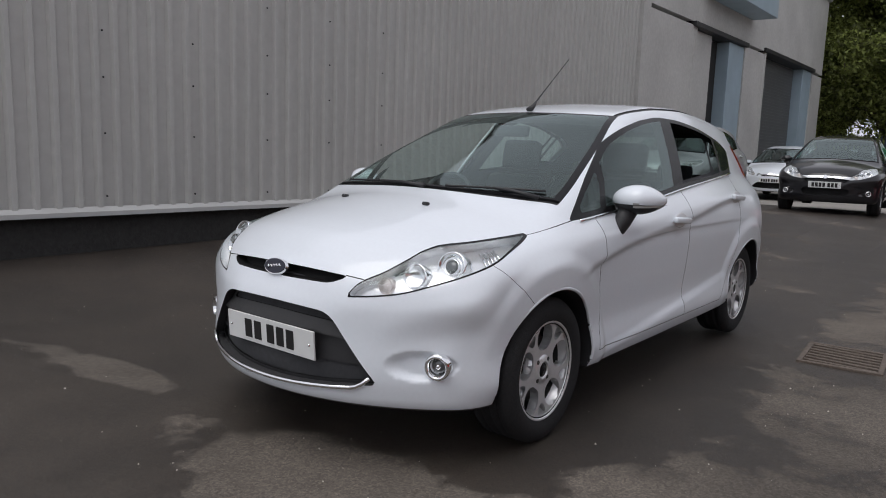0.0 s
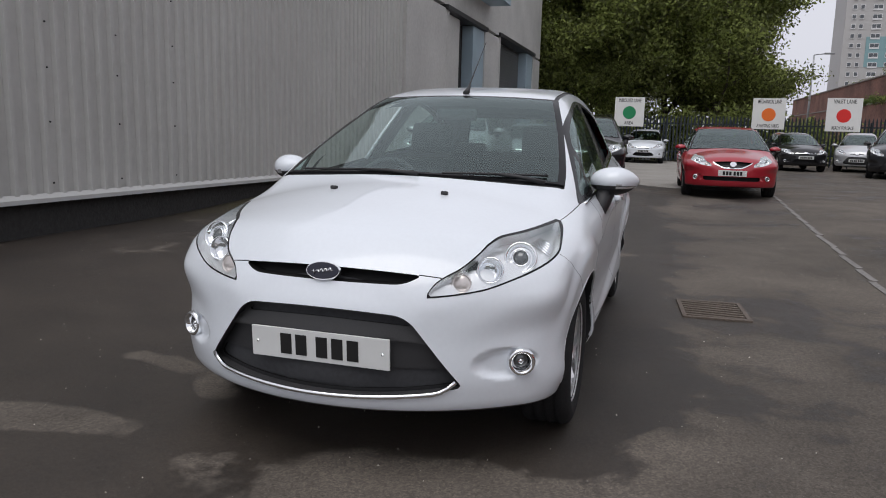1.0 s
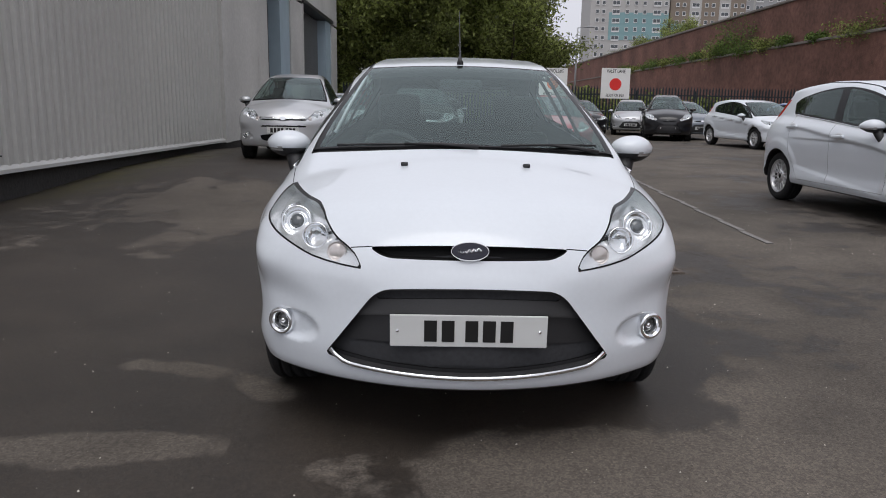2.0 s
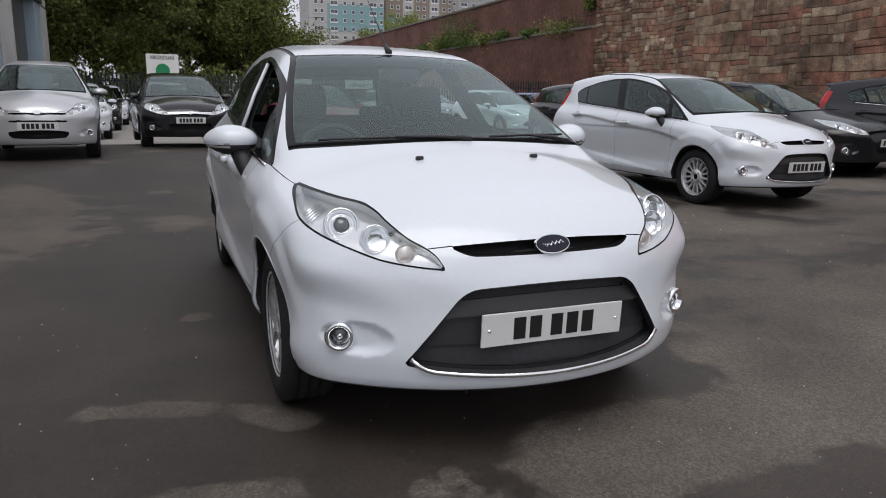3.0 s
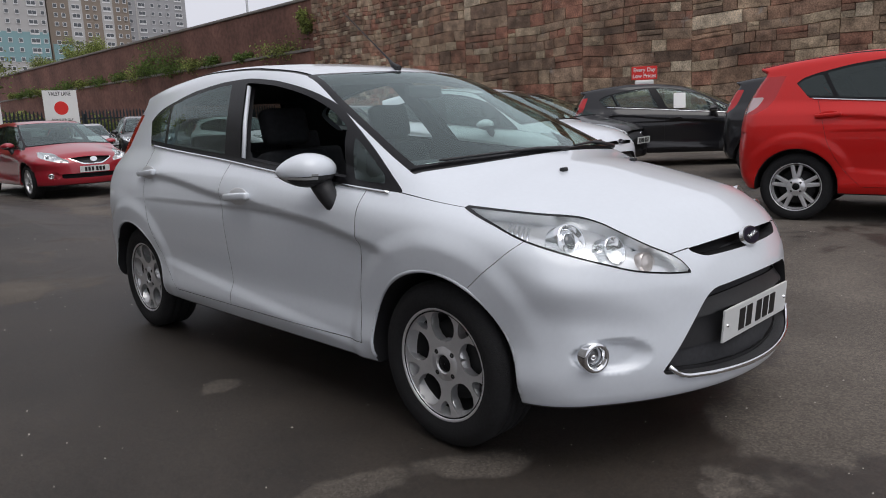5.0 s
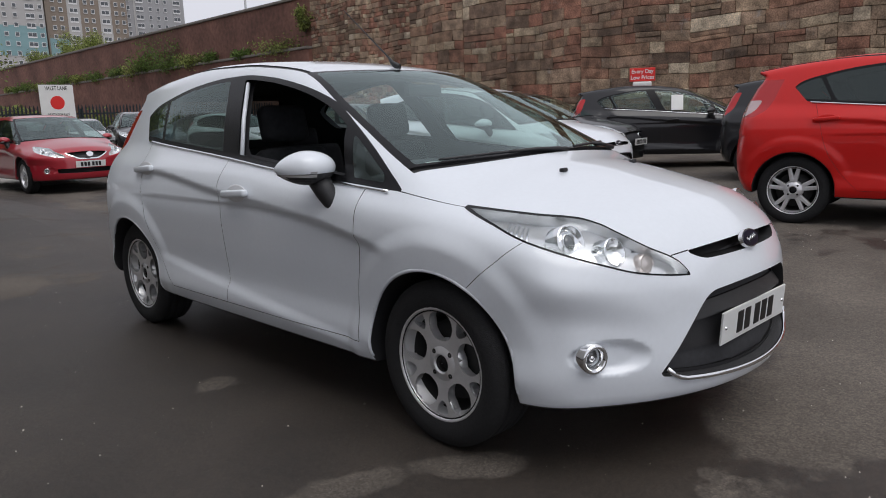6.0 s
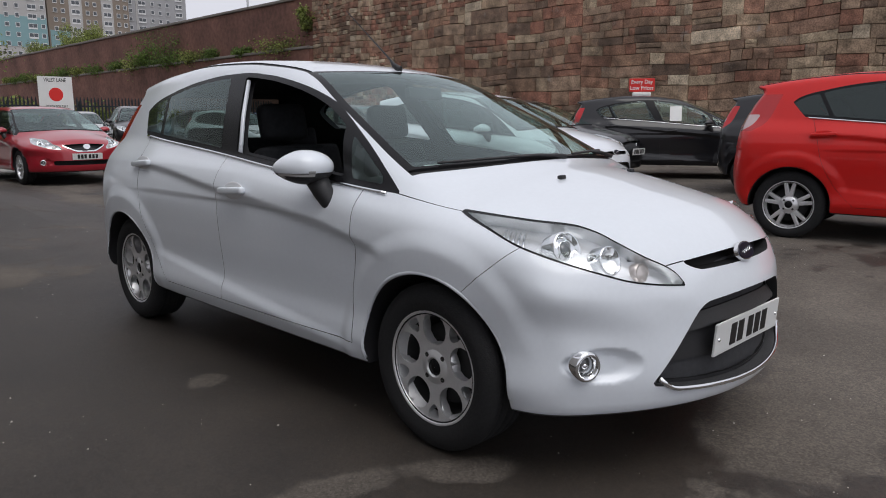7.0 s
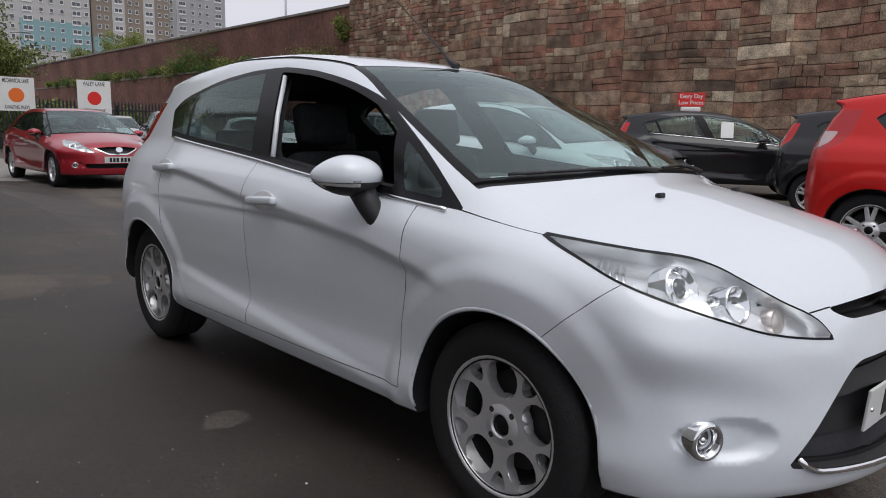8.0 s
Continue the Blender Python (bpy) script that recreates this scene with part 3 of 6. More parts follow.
def handle(parent, mat, s, x, y, z, tilt=-4):
    bm = bmesh.new()
    box(bm, -0.015, 0.015, -0.105, 0.105, -0.019, 0.019, 0.0145, 4)
    for v in bm.verts:
        v.co.x -= s * 0.9 * v.co.y ** 2
        v.co.z *= 1 - 18 * v.co.y ** 2
    h = part("door_handle", bm, mat, parent, smooth=True, m=pose(s * (x + 0.022), y, z, tilt, 0, 0))
    bm = bmesh.new()
    bmesh.ops.create_uvsphere(bm, u_segments=16, v_segments=8, radius=1)
    bmesh.ops.scale(bm, vec=(0.006, 0.088, 0.040), verts=bm.verts)
    part("handle_cup", bm, mat if mat is not WHITE else SHADOW_CUP, parent, smooth=True, m=pose(s * (x - 0.001), y, z, tilt))


# white paint darkened: the hollow's shade behind the handle is in the colour
SHADOW_CUP = paint("shaded_cup_paint", (0.70, 0.71, 0.73))


def side_x(S, y, z, s):
    """How far out the body surface stands at this height and length."""
    m = (S.V[:, 0] * s > 0.3)
    d = np.hypot(S.V[m, 1] - y, S.V[m, 2] - z)
    return float(np.abs(S.V[m][np.argmin(d), 0]))


def oval(bm, a, b, h, n=36, tilt=0.0):
    top = [bm.verts.new((a * math.cos(k * math.tau / n), -h, b * math.sin(k * math.tau / n))) for k in range(n)]
    bot = [bm.verts.new((a * 1.05 * math.cos(k * math.tau / n), 0, b * 1.05 * math.sin(k * math.tau / n))) for k in range(n)]
    bm.faces.new(top)
    for k in range(n):
        bm.faces.new((bot[k], bot[(k + 1) % n], top[(k + 1) % n], top[k]))


def wheels(P, car_ob, style):
    for y in (0.0, P.base):
        for s in (-1, 1):
            m = pose(s * (P.track - 0.1), y, P.hub, 0, 0, 0 if s > 0 else 180)
            wheel(style, P.hub, 0.2, P.rim, m, car_ob)


def car(P, label, paint_mat, m, step=0.035, style="five", category="car", plate=(4, 3), open_windows=(), name="car", detail=False, dark_glass=False):
    """Builds a car of a model at the pose m; open_windows: (side, pane) pairs whose glass is down."""
    car_ob = thing(name, label, category, m)
    key = (id(P.roof), id(P.hood), id(P.nose), P.well, step)
    if key not in _shells:
        lo, hi = (-0.98, P.y0 - 0.1, 0.1), (0.98, P.y1 + 0.1, P.height + 0.08)
        f = body_field(P)
        _shells[key] = (surface(f, lo, hi, step), surface(lambda p: f(p) + 0.05, lo, hi, 0.05))
    S, inner = _shells[key]
    whole = S
    X = lambda p: np.abs(p[:, 0])

    def well(p):
        return np.min([np.maximum(np.hypot(p[:, 1] - yw, p[:, 2] - P.hub) - P.well - 0.004, 0.5 - X(p)) for yw in (0.0, P.base)], axis=0)

    liner, S = S.split(well)
    for q in pieces(liner):
        panel("wheel_arch_liner", q, PLASTIC, car_ob)
    under, S = S.split(lambda p: p[:, 2] - P.floor(p[:, 1]) - 0.012)
    panel("underbody", under, PLASTIC, car_ob)

    # windscreen with its dark border and the scuttle below it
    ys = lambda p: p[:, 1] - P.bow_s * p[:, 0] ** 2

    def screen(a, b, c):
        return lambda p: np.max([X(p) - (cabin_half(P, p[:, 1], p[:, 2]) - c), P.screen[0] + a - ys(p), ys(p) - P.screen[1] + b, 0.8 - p[:, 2]], axis=0)

    ws, S = S.split(screen(-0.02, 0.0, 0.045))
    gl, fr = ws.split(screen(0.026, 0.025, 0.072))
    scut, fr = fr.split(lambda p: ys(p) - P.screen[0] - 0.012)
    panel("windscreen", gl, WINDSCREEN, car_ob, "clear windscreen glass")
    panel("windscreen_border", fr, GLOSS_BLACK, car_ob)
    recess("scuttle_panel", scut, PLASTIC, car_ob, 0.012, label="black plastic scuttle below the screen")

    # side windows
    def dlo(a):
        return lambda p: np.max([P.dlo_b(p[:, 1]) + a - p[:, 2], p[:, 2] - P.dlo_t(p[:, 1]) + a, P.dlo_y[0] - p[:, 1], p[:, 1] - 0.9 * (p[:, 2] - P.dlo_b(np.array(P.dlo_y[1]))) - P.dlo_y[1], 0.35 - X(p)], axis=0)

    win, S = S.split(dlo(0.0))
    lean = lambda p: p[:, 1] - P.lean * (p[:, 2] - 1.0)
    inner_cab = inner
    for s in (-1, 1):
        sw, _ = win.split(lambda p: -s * p[:, 0])
        trim = sw
        for i, (a, b) in enumerate(P.panes):
            g, trim = trim.split(lambda p: np.max([dlo(0.022)(p), a - lean(p), lean(p) - b], axis=0))
            if (s, i) not in open_windows:
                mat_g = PRIVACY if dark_glass and i >= 2 else SIDE_GLASS
                panel("side_window", g, mat_g, car_ob)
            _, inner_cab = inner_cab.split(lambda p: np.max([dlo(0.02)(p), a - lean(p), lean(p) - b, -s * p[:, 0]], axis=0))
        panel("window_frame", trim, GLOSS_BLACK, car_ob, "black window surround")
        if P.chrome_belt:
            yy = np.linspace(P.dlo_y[0] + 0.05, P.dlo_y[1] - 0.03, 40)
            bm = bmesh.new()
            pts = []
            for y in yy:
                z = float(P.dlo_b(y)) - 0.004
                pts.append((s * (side_x(whole, y, z, s) + 0.003), y, z))
            fitted = np.polyval(np.polyfit(yy, [q[0] for q in pts], 5), yy)
            pts = [(float(fx), q[1], q[2]) for fx, q in zip(fitted, pts)]
            tube(bm, pts, 0.0075, 6)
            part("belt_strip", bm, CHROME, car_ob, "thin chrome strip below the windows", True)

    # rear window
    def rear_glass(a):
        return lambda p: np.max([X(p) - P.rear_w + 0.25 * (p[:, 2] - P.rear_z[0]) + a, P.rear_z[0] + a - p[:, 2], p[:, 2] - P.rear_z[1] + a, P.rear_y - p[:, 1]], axis=0)

    rw, S = S.split(rear_glass(0))
    rg, rf = rw.split(rear_glass(0.03))
    panel("rear_window", rg, PRIVACY if dark_glass else REAR_GLASS, car_ob)
    panel("rear_window_border", rf, GLOSS_BLACK, car_ob)
    for rule in (screen(0.02, 0.02, 0.07), rear_glass(0.03)):
        _, inner_cab = inner_cab.split(rule)
    panel("cabin_lining", inner_cab, CABIN, car_ob, "dark grey cabin lining")

    # lamps
    A = lambda p: lamp_angle(p, P)
    for s in (1, -1):
        def head(a):
            return lambda p: np.max([P.lamp_lo(A(p)) + a - p[:, 2], p[:, 2] - P.lamp_hi(A(p)) + a, P.lamp_a[0] - A(p), A(p) - P.lamp_a[1], -s * p[:, 0], p[:, 1] - 0.3], axis=0)

        lamp, S = S.split(head(0.0))
        headlamp(P, lamp, head, car_ob, s, detail)

        def tailr(p):
            return np.max([P.tail_z[0] - p[:, 2], p[:, 2] - P.tail_z[1], P.tail_y(p[:, 2]) - p[:, 1], P.tail_x - s * p[:, 0]], axis=0)

        tl, S = S.split(tailr)
        clear, tl = tl.split(lambda p: np.max([p[:, 2] - P.tail_z[0] - 0.15, P.tail_y(p[:, 2]) + 0.1 - p[:, 1]], axis=0))
        lamp_ob = panel("tail_lamp", tl, TAIL_RED, car_ob, "red tail lamp")
        panel("clear_lens", clear, TAIL_CLEAR, lamp_ob or car_ob, "clear reversing lens")

    # grilles
    for nm, rule, kind in P.grilles:
        g, S = S.split(box_rule(rule, lambda p: p[:, 1] + 0.25))
        if not g.F:
            continue
        if kind == "chrome":
            panel(nm, g, CHROME, car_ob, lift=0.004)
        elif kind == "grey":
            # a charcoal panel set back in its opening, with deeper black slots in it
            shelf = np.clip((0.556 - g.V[:, 2] - 0.17 * g.V[:, 0] ** 2) / 0.04, 0, 1) * np.clip((g.V[:, 2] + 0.17 * g.V[:, 0] ** 2 - 0.497) / 0.012, 0, 1)
            back = np.zeros_like(g.V)
            back[:, 1] = 0.044 - 0.026 * shelf
            sunk = Shell(g.V + back, g.N, g.F)
            for slot_rule in P.slots:
                slot, sunk = sunk.split(slot_rule)
                slot_ob = recess("grille_slot", slot, GRILLE_DARK, car_ob, 0.045, (0, 1, 0), "black grille slot")
                ids = sorted({i for f in slot.F for i in f})
                if detail and ids:
                    Q = slot.V[ids]
                    z0, z1 = Q[:, 2].min(), Q[:, 2].max()
                    for z in np.arange(z0 + 0.016, z1 - 0.006, 0.016):
                        half = np.abs(Q[np.abs(Q[:, 2] - z) < 0.012][:, 0]).max() - 0.012
                        bm = bmesh.new()
                        tube(bm, [(x, float(nose_y(P, x, np.array(z))) + 0.06, z) for x in np.linspace(-half, half, 13)], 0.0035, 6)
                        part("grille_rib", bm, PLASTIC, slot_ob, smooth=True)
            bar, sunk = sunk.split(lambda p: 0.500 - 0.17 * p[:, 0] ** 2 - p[:, 2])
            panel(nm, bar, GREY_PLASTIC, car_ob, "charcoal plastic grille bar")
            panel("grille_backing", sunk, PLASTIC, car_ob, "black plastic behind the number plate")
            V, N, F = g.tidy()
            rim = Shell(V, N, F).rim()
            n = len(V)
            attach("grille_surround", mesh_from("grille_surround", np.vstack([V, V + np.array((0, 0.043, 0))]), [[j, i, n + i, n + j] for i, j in rim], GREY_PLASTIC), car_ob)
        else:
            recess(nm, g, GRILLE_DARK, car_ob, 0.05, (0, 1, 0), "black plastic grille")

    def groove(S, rule, half):
        """Cuts a narrow strip of a half-width along the line where rule is 0, and what is left."""
        here, away = S.split(lambda p: rule(p)[1])
        low, high = here.split(lambda p: rule(p)[0] - half)
        strip, low = low.split(lambda p: -rule(p)[0] - half)
        return strip, Shell(low.V, low.N, away.F + high.F + low.F)

    for nm, rule in P.strips:
        st, S = groove(S, rule, 0.011)
        for q in pieces(st, 3):
            recess(nm, q, PLASTIC, car_ob, 0.005, label="black roof strip")
    if P.lip:
        bm = bmesh.new()
        xs_ = np.linspace(-P.lip[0], P.lip[0], 41)
        zs_ = P.lip[1] + P.lip[2] * xs_ ** 2 + P.lip[3] * np.maximum(np.abs(xs_) - P.lip[0] + 0.07, 0) ** 2
        tube(bm, [(x, float(nose_y(P, x, np.array(z))) - 0.003, z) for x, z in zip(xs_.tolist(), zs_.tolist())], 0.0085, 8)
        part("grille_strip", bm, CHROME, car_ob, "thin chrome strip along the grille's lower edge", True)
    # panels between the shut lines
    gaps = P.gaps
    strip_all = []
    for rule in gaps:
        strip, S = groove(S, rule, 0.0016)
        strip_all.append(strip)
    for st in strip_all:
        for q in pieces(st, 2):
            recess("panel_gap", q, SHADOW_GAP, car_ob, 0.006)
    rest, spare = S, []
    for nm, rule in P.panels:
        pn, rest = rest.split(rule)
        for half in ((1, -1) if nm not in ("bonnet", "roof", "tailgate", "front_bumper", "rear_bumper") else (0,)):
            q = pieces(pn if half == 0 else pn.split(lambda p: -half * p[:, 0])[0])
            if q:
                panel(nm, q[0], paint_mat, car_ob)
                spare += q[1:]
    if P.panels:
        for q in pieces(rest) + spare:
            panel("body_panel", q, paint_mat, car_ob)
    else:
        panel("body", rest, paint_mat, car_ob)

    if detail:
        for yw in (0.0, P.base):
            for s in (-1, 1):
                a = np.radians(np.linspace(-6, 186 if yw == 0 else 140, 61))
                yy, zz = yw - (P.well + 0.007) * np.cos(a), P.hub + (P.well + 0.007) * np.sin(a)
                xs_ = np.array([side_x(whole, y - 0.012 * math.cos(q), z + 0.012 * math.sin(q), s) for y, z, q in zip(yy.tolist(), zz.tolist(), a.tolist())])
                xs_ = np.polyval(np.polyfit(a, xs_, 8), a)
                bm = bmesh.new()
                tube(bm, [(s * (x - 0.006), y, z) for x, y, z in zip(xs_.tolist(), yy.tolist(), zz.tolist())], 0.0075, 8)
                part("arch_lip", bm, paint_mat, car_ob, smooth=True)
    wheels(P, car_ob, style)
    cabin(P, car_ob)
    for s in (-1, 1):
        door_mirror(P, car_ob, paint_mat, s)
        for y, z in P.handles:
            handle(car_ob, paint_mat, s, side_x(whole, y, z, s), y, z)
    if plate:
        y, z = P.plate
        number_plate(car_ob, pose(0, y, z, 4), plate)
    if P.badge:
        bm = bmesh.new()
        a, b, y, z, tilt = P.badge
        oval(bm, a, b, 0.012)
        bd = part("badge", bm, CHROME, car_ob, "oval badge with a chrome rim", m=pose(0, y, z, tilt))
        if P.badge_blue:
            bm = bmesh.new()
            oval(bm, a * 0.93, b * 0.88, 0.003)
            part("badge_field", bm, BADGE_BLUE, bd, "dark blue enamel", m=pose(0, -0.012, 0))
            bm = bmesh.new()
            tube(bm, [(-0.038 + 0.0038 * k, -0.0165, 0.008 * math.sin(k * 1.55) * (1.3 if k < 5 else 0.8) + 0.0006 * k - 0.006) for k in range(21)], 0.0022, 6)
            part("badge_scroll", bm, CHROME, bd, "bright scroll on the badge", True)
    if P.fog:
        fx, fz = P.fog
        for s in (-1, 1):
            fy = float(nose_y(P, fx, np.array(fz)))
            bm = bmesh.new()
            lathe(bm, [(0.030, 0.012), (0.034, -0.030), (0.042, -0.034), (0.049, -0.026), (0.050, 0.03)], 32, "Y")
            ring = part("fog_lamp_ring", bm, CHROME, car_ob, "chrome fog lamp ring", True, m=pose(s * fx, fy + 0.022, fz, 0, 0, s * 20))
            bm = bmesh.new()
            lathe(bm, [(0.001, -0.012), (0.018, -0.010), (0.03, 0.0), (0.03, 0.02)], 24, "Y")
            part("fog_lamp", bm, LAMP_DARK, ring, "clear fog lamp lens", True)
            bm = bmesh.new()
            bmesh.ops.create_uvsphere(bm, u_segments=12, v_segments=8, radius=0.011)
            part("bulb", bm, REFLECTOR, ring, smooth=True, m=pose(0, -0.008, 0))
    return car_ob, whole


LAMP_DARK = material("fog_lens", (0.10, 0.105, 0.11), 0.06, 0.3, coat=1.0)


def headlamp(P, lamp, head, car_ob, s, detail):
    V = lamp.V
    if not lamp.F:
        return
    bowl = recess("headlamp", lamp, LAMP_GREY, car_ob, 0.045, label="clear headlamp with silver reflectors")
    panel("headlamp_lens", lamp, LENS, bowl)
    if detail:
        edge, _ = lamp.split(lambda p: -head(0.0055)(p))
        panel("lens_edge", edge, GLOSS_BLACK, bowl, lift=0.001)
    ids = sorted({i for f in lamp.F for i in f})
    if detail:
        # ribbed reflector behind the projector
        for a in (58.5, 60.5, 62.5, 64.5, 66.5):
            z0, z1 = float(P.lamp_lo(np.array(a))), float(P.lamp_hi(np.array(a)))
            col = []
            for q in (0.2, 0.5, 0.8):
                dist = ((lamp_angle(lamp.V[ids], P) - a) / 2.5) ** 2 + ((lamp.V[ids][:, 2] - z0 - q * (z1 - z0)) / 0.012) ** 2
                w = np.exp(-dist)[:, None] + 1e-9
                col.append(tuple(((lamp.V[ids] - 0.038 * lamp.N[ids]) * w).sum(0) / w.sum()))
            bm = bmesh.new()
            tube(bm, col, 0.0045, 6)
            part("reflector_rib", bm, REFLECTOR, bowl, smooth=True)
    pts, nrm = lamp.V[ids], lamp.N[ids]
    ang = lamp_angle(pts, P)
    for a, size, kind in P.bulbs:
        near = np.abs(ang - a) < 5
        if not near.any():
            continue
        c = pts[near].mean(0)
        n = nrm[near].mean(0)
        n = n / np.linalg.norm(n) * 0.45 + np.array((0, -0.9, 0.05))
        n /= np.linalg.norm(n)
        mm = look(tuple(c - 0.034 * nrm[near].mean(0)), tuple(c - 0.034 * nrm[near].mean(0) - n))
        if kind == "projector":
            bm = bmesh.new()
            lathe(bm, [(size * 0.46, 0.008), (size * 0.54, 0.022), (size * 0.60, 0.020), (size * 0.66, 0.004), (size * 0.90, 0.012), (size * 0.98, 0.026), (size * 1.08, 0.028), (size * 1.14, 0.018), (size * 1.16, -0.03)], 40, "Z")
            ring = part("projector_ring", bm, CHROME, bowl, smooth=True, m=mm)
            bm = bmesh.new()
            bmesh.ops.create_uvsphere(bm, u_segments=24, v_segments=12, radius=size * 0.47)
            bmesh.ops.scale(bm, vec=(1, 1, 0.5), verts=bm.verts)
            part("projector_lens", bm, LAMP_DARK, ring, smooth=True, m=pose(0, 0, 0.012))
        elif kind == "dish":
            bm = bmesh.new()
            lathe(bm, [(0.006, -0.012), (size * 0.5, -0.008), (size * 0.85, 0.006), (size, 0.022), (size * 1.09, 0.024), (size * 1.13, 0.016), (size * 1.15, -0.03)], 28, "Z")
            dish = part("reflector", bm, REFLECTOR, bowl, smooth=True, m=mm)
            bm = bmesh.new()
            bmesh.ops.create_uvsphere(bm, u_segments=10, v_segments=8, radius=0.009)
            part("bulb", bm, LENS, dish, smooth=True)
        else:
            bm = bmesh.new()
            lathe(bm, [(0.001, 0.006), (size * 0.8, 0.004), (size, 0.0), (size * 1.03, 0.004), (size * 1.08, 0.004), (size * 1.1, -0.03)], 24, "Z")
            part("indicator", bm, AMBER, bowl, "faint amber indicator", True, m=mm)

# ---- models ----
def band(lo, hi, half):
    """A band across the nose between two heights that follow x, out to a half-width."""
    return lambda p: np.max([lo(np.abs(p[:, 0])) - p[:, 2], p[:, 2] - hi(np.abs(p[:, 0])), np.abs(p[:, 0]) - half], axis=0)


def trapezium(z0, z1, w0, w1, sag, k=0.06):
    """A rounded opening in the nose: half-widths w0 at the bottom and w1 at the top."""

    def rule(p):
        x, z = np.abs(p[:, 0]), p[:, 2]
        side = (x - (w0 + (w1 - w0) * (z - z0) / (z1 - z0))) * 0.85
        return smax(smax(z0 + sag * x * x - z, side, k * 0.5), z - z1 + 0.16 * x * x, k)

    return rule


def always(p):
    return -np.ones(len(p))


def line_gap(fun, where):
    return lambda p: (fun(p), where(p))


HATCH = Spec(
    y0=-0.85, y1=3.15, height=1.48, base=2.489, hub=0.300, well=0.338, track=0.80, rim=0.203, brow=0.015, flare=0.014, ridge=0.005,
    hood=curve1((-0.76, 0.69), (-0.735, 0.735), (-0.66, 0.795), (-0.5, 0.865), (-0.3, 0.918), (-0.14, 0.953), (0.06, 0.987), (0.3, 1.03), (1.3, 1.11), (2.6, 1.15), (3.1, 1.08)),
    crown=0.21, bow=0.50, corner=0.2, bow_r=0.28, bow_s=0.33, roof_crown=0.06, tumble=0.40, k_shoulder=0.09, k_belt=0.03,
    plan=curve1((-0.8, 0.752), (-0.4, 0.786), (0, 0.826), (0.5, 0.832), (1.2, 0.842), (2.2, 0.85), (2.6, 0.842), (3.1, 0.78)),
    sect=curve1((0.15, -0.07), (0.25, -0.03), (0.33, -0.006), (0.44, -0.018), (0.6, -0.006), (0.72, 0.0), (0.82, -0.010), (0.92, -0.045), (1.0, -0.09)),
    crease=curve1((0.25, 0.715), (0.62, 0.783), (1.08, 0.832), (1.39, 0.857), (1.96, 0.921), (2.4, 0.955)), crease_depth=0.028,
    nose=curve1((0.16, -0.70), (0.22, -0.765), (0.28, -0.80), (0.36, -0.812), (0.5, -0.80), (0.6, -0.788), (0.66, -0.768), (0.72, -0.735), (0.8, -0.66)),
    tail=curve1((0.25, 3.03), (0.4, 3.10), (0.6, 3.12), (0.8, 3.10), (1.0, 3.06), (1.2, 2.96), (1.31, 2.89), (1.355, 2.945), (1.45, 2.955)),
    floor=curve1((-0.8, 0.238), (-0.4, 0.23), (0.4, 0.235), (2.2, 0.245), (3.1, 0.28)),
    roof=curve1((-0.3, 0.82), (0.05, 0.985), (0.35, 1.122), (0.65, 1.25), (0.95, 1.372), (1.1, 1.41), (1.3, 1.44), (1.55, 1.466), (1.9, 1.474), (2.4, 1.438), (2.8, 1.385), (3.0, 1.345)),
    belt=curve1((0, 0.70), (0.4, 0.745), (1.2, 0.765), (2.0, 0.766), (2.5, 0.748), (2.9, 0.70)),
    screen=(0.075, 1.006),
    dlo_b=curve1((0.15, 0.89), (0.39, 0.909), (1.05, 0.962), (1.43, 0.997), (2.07, 1.047), (2.42, 1.076), (2.65, 1.095)),
    dlo_t=curve1((0.19, 0.89), (0.39, 1.024), (0.586, 1.135), (0.8, 1.24), (1.0, 1.305), (1.19, 1.345), (1.31, 1.364), (1.58, 1.387), (1.74, 1.385), (2.02, 1.361), (2.32, 1.304), (2.48, 1.256), (2.56, 1.19), (2.62, 1.10)),
    dlo_y=(0.205, 2.425), lean=0.55, panes=((0.34, 0.50), (0.55, 1.345), (1.49, 2.15), (2.185, 2.8)), chrome_belt=True,
    rear_w=0.55, rear_z=(1.0, 1.33), rear_y=2.7,
    lamp_c=(0.25, -0.05), lamp_a=(9.5, 88), lamp_lo=curve1((9.5, 0.640), (15, 0.645), (26, 0.662), (36, 0.692), (50, 0.737), (61, 0.772), (71, 0.806), (88, 0.852)), lamp_hi=curve1((9.5, 0.650), (12, 0.688), (20, 0.735), (27, 0.778), (32, 0.805), (39, 0.823), (55, 0.834), (88, 0.858)),
    bulbs=((20, 0.031, "amber"), (31, 0.042, "dish"), (45, 0.052, "projector")),
    tail_z=(0.93, 1.25), tail_y=curve1((0.93, 2.95), (1.02, 2.84), (1.25, 2.745)), tail_x=0.545,
    grilles=(("upper_grille", band(lambda x: 0.680 + 4.0 * np.maximum(x - 0.25, 0) ** 2, lambda x: 0.725 - 0.13 * x * x, 0.328), "black"),
             ("lower_grille", trapezium(0.30, 0.594, 0.518, 0.294, 0.14, 0.04), "grey")),
    slots=(), gaps=(), panels=(), handles=((1.22, 0.845), (2.25, 0.925)), plate=(-0.770, 0.449), badge=(0.062, 0.032, -0.733, 0.708, -22), badge_blue=True, fog=(0.657, 0.410),
    strips=(), lip=(0.468, 0.297, 0.12, 7.0), seat_y=1.12, dash_y=0.22, mirror_y=(0.86, 1.28), wing_mirror=(0.615, 0.978),
)
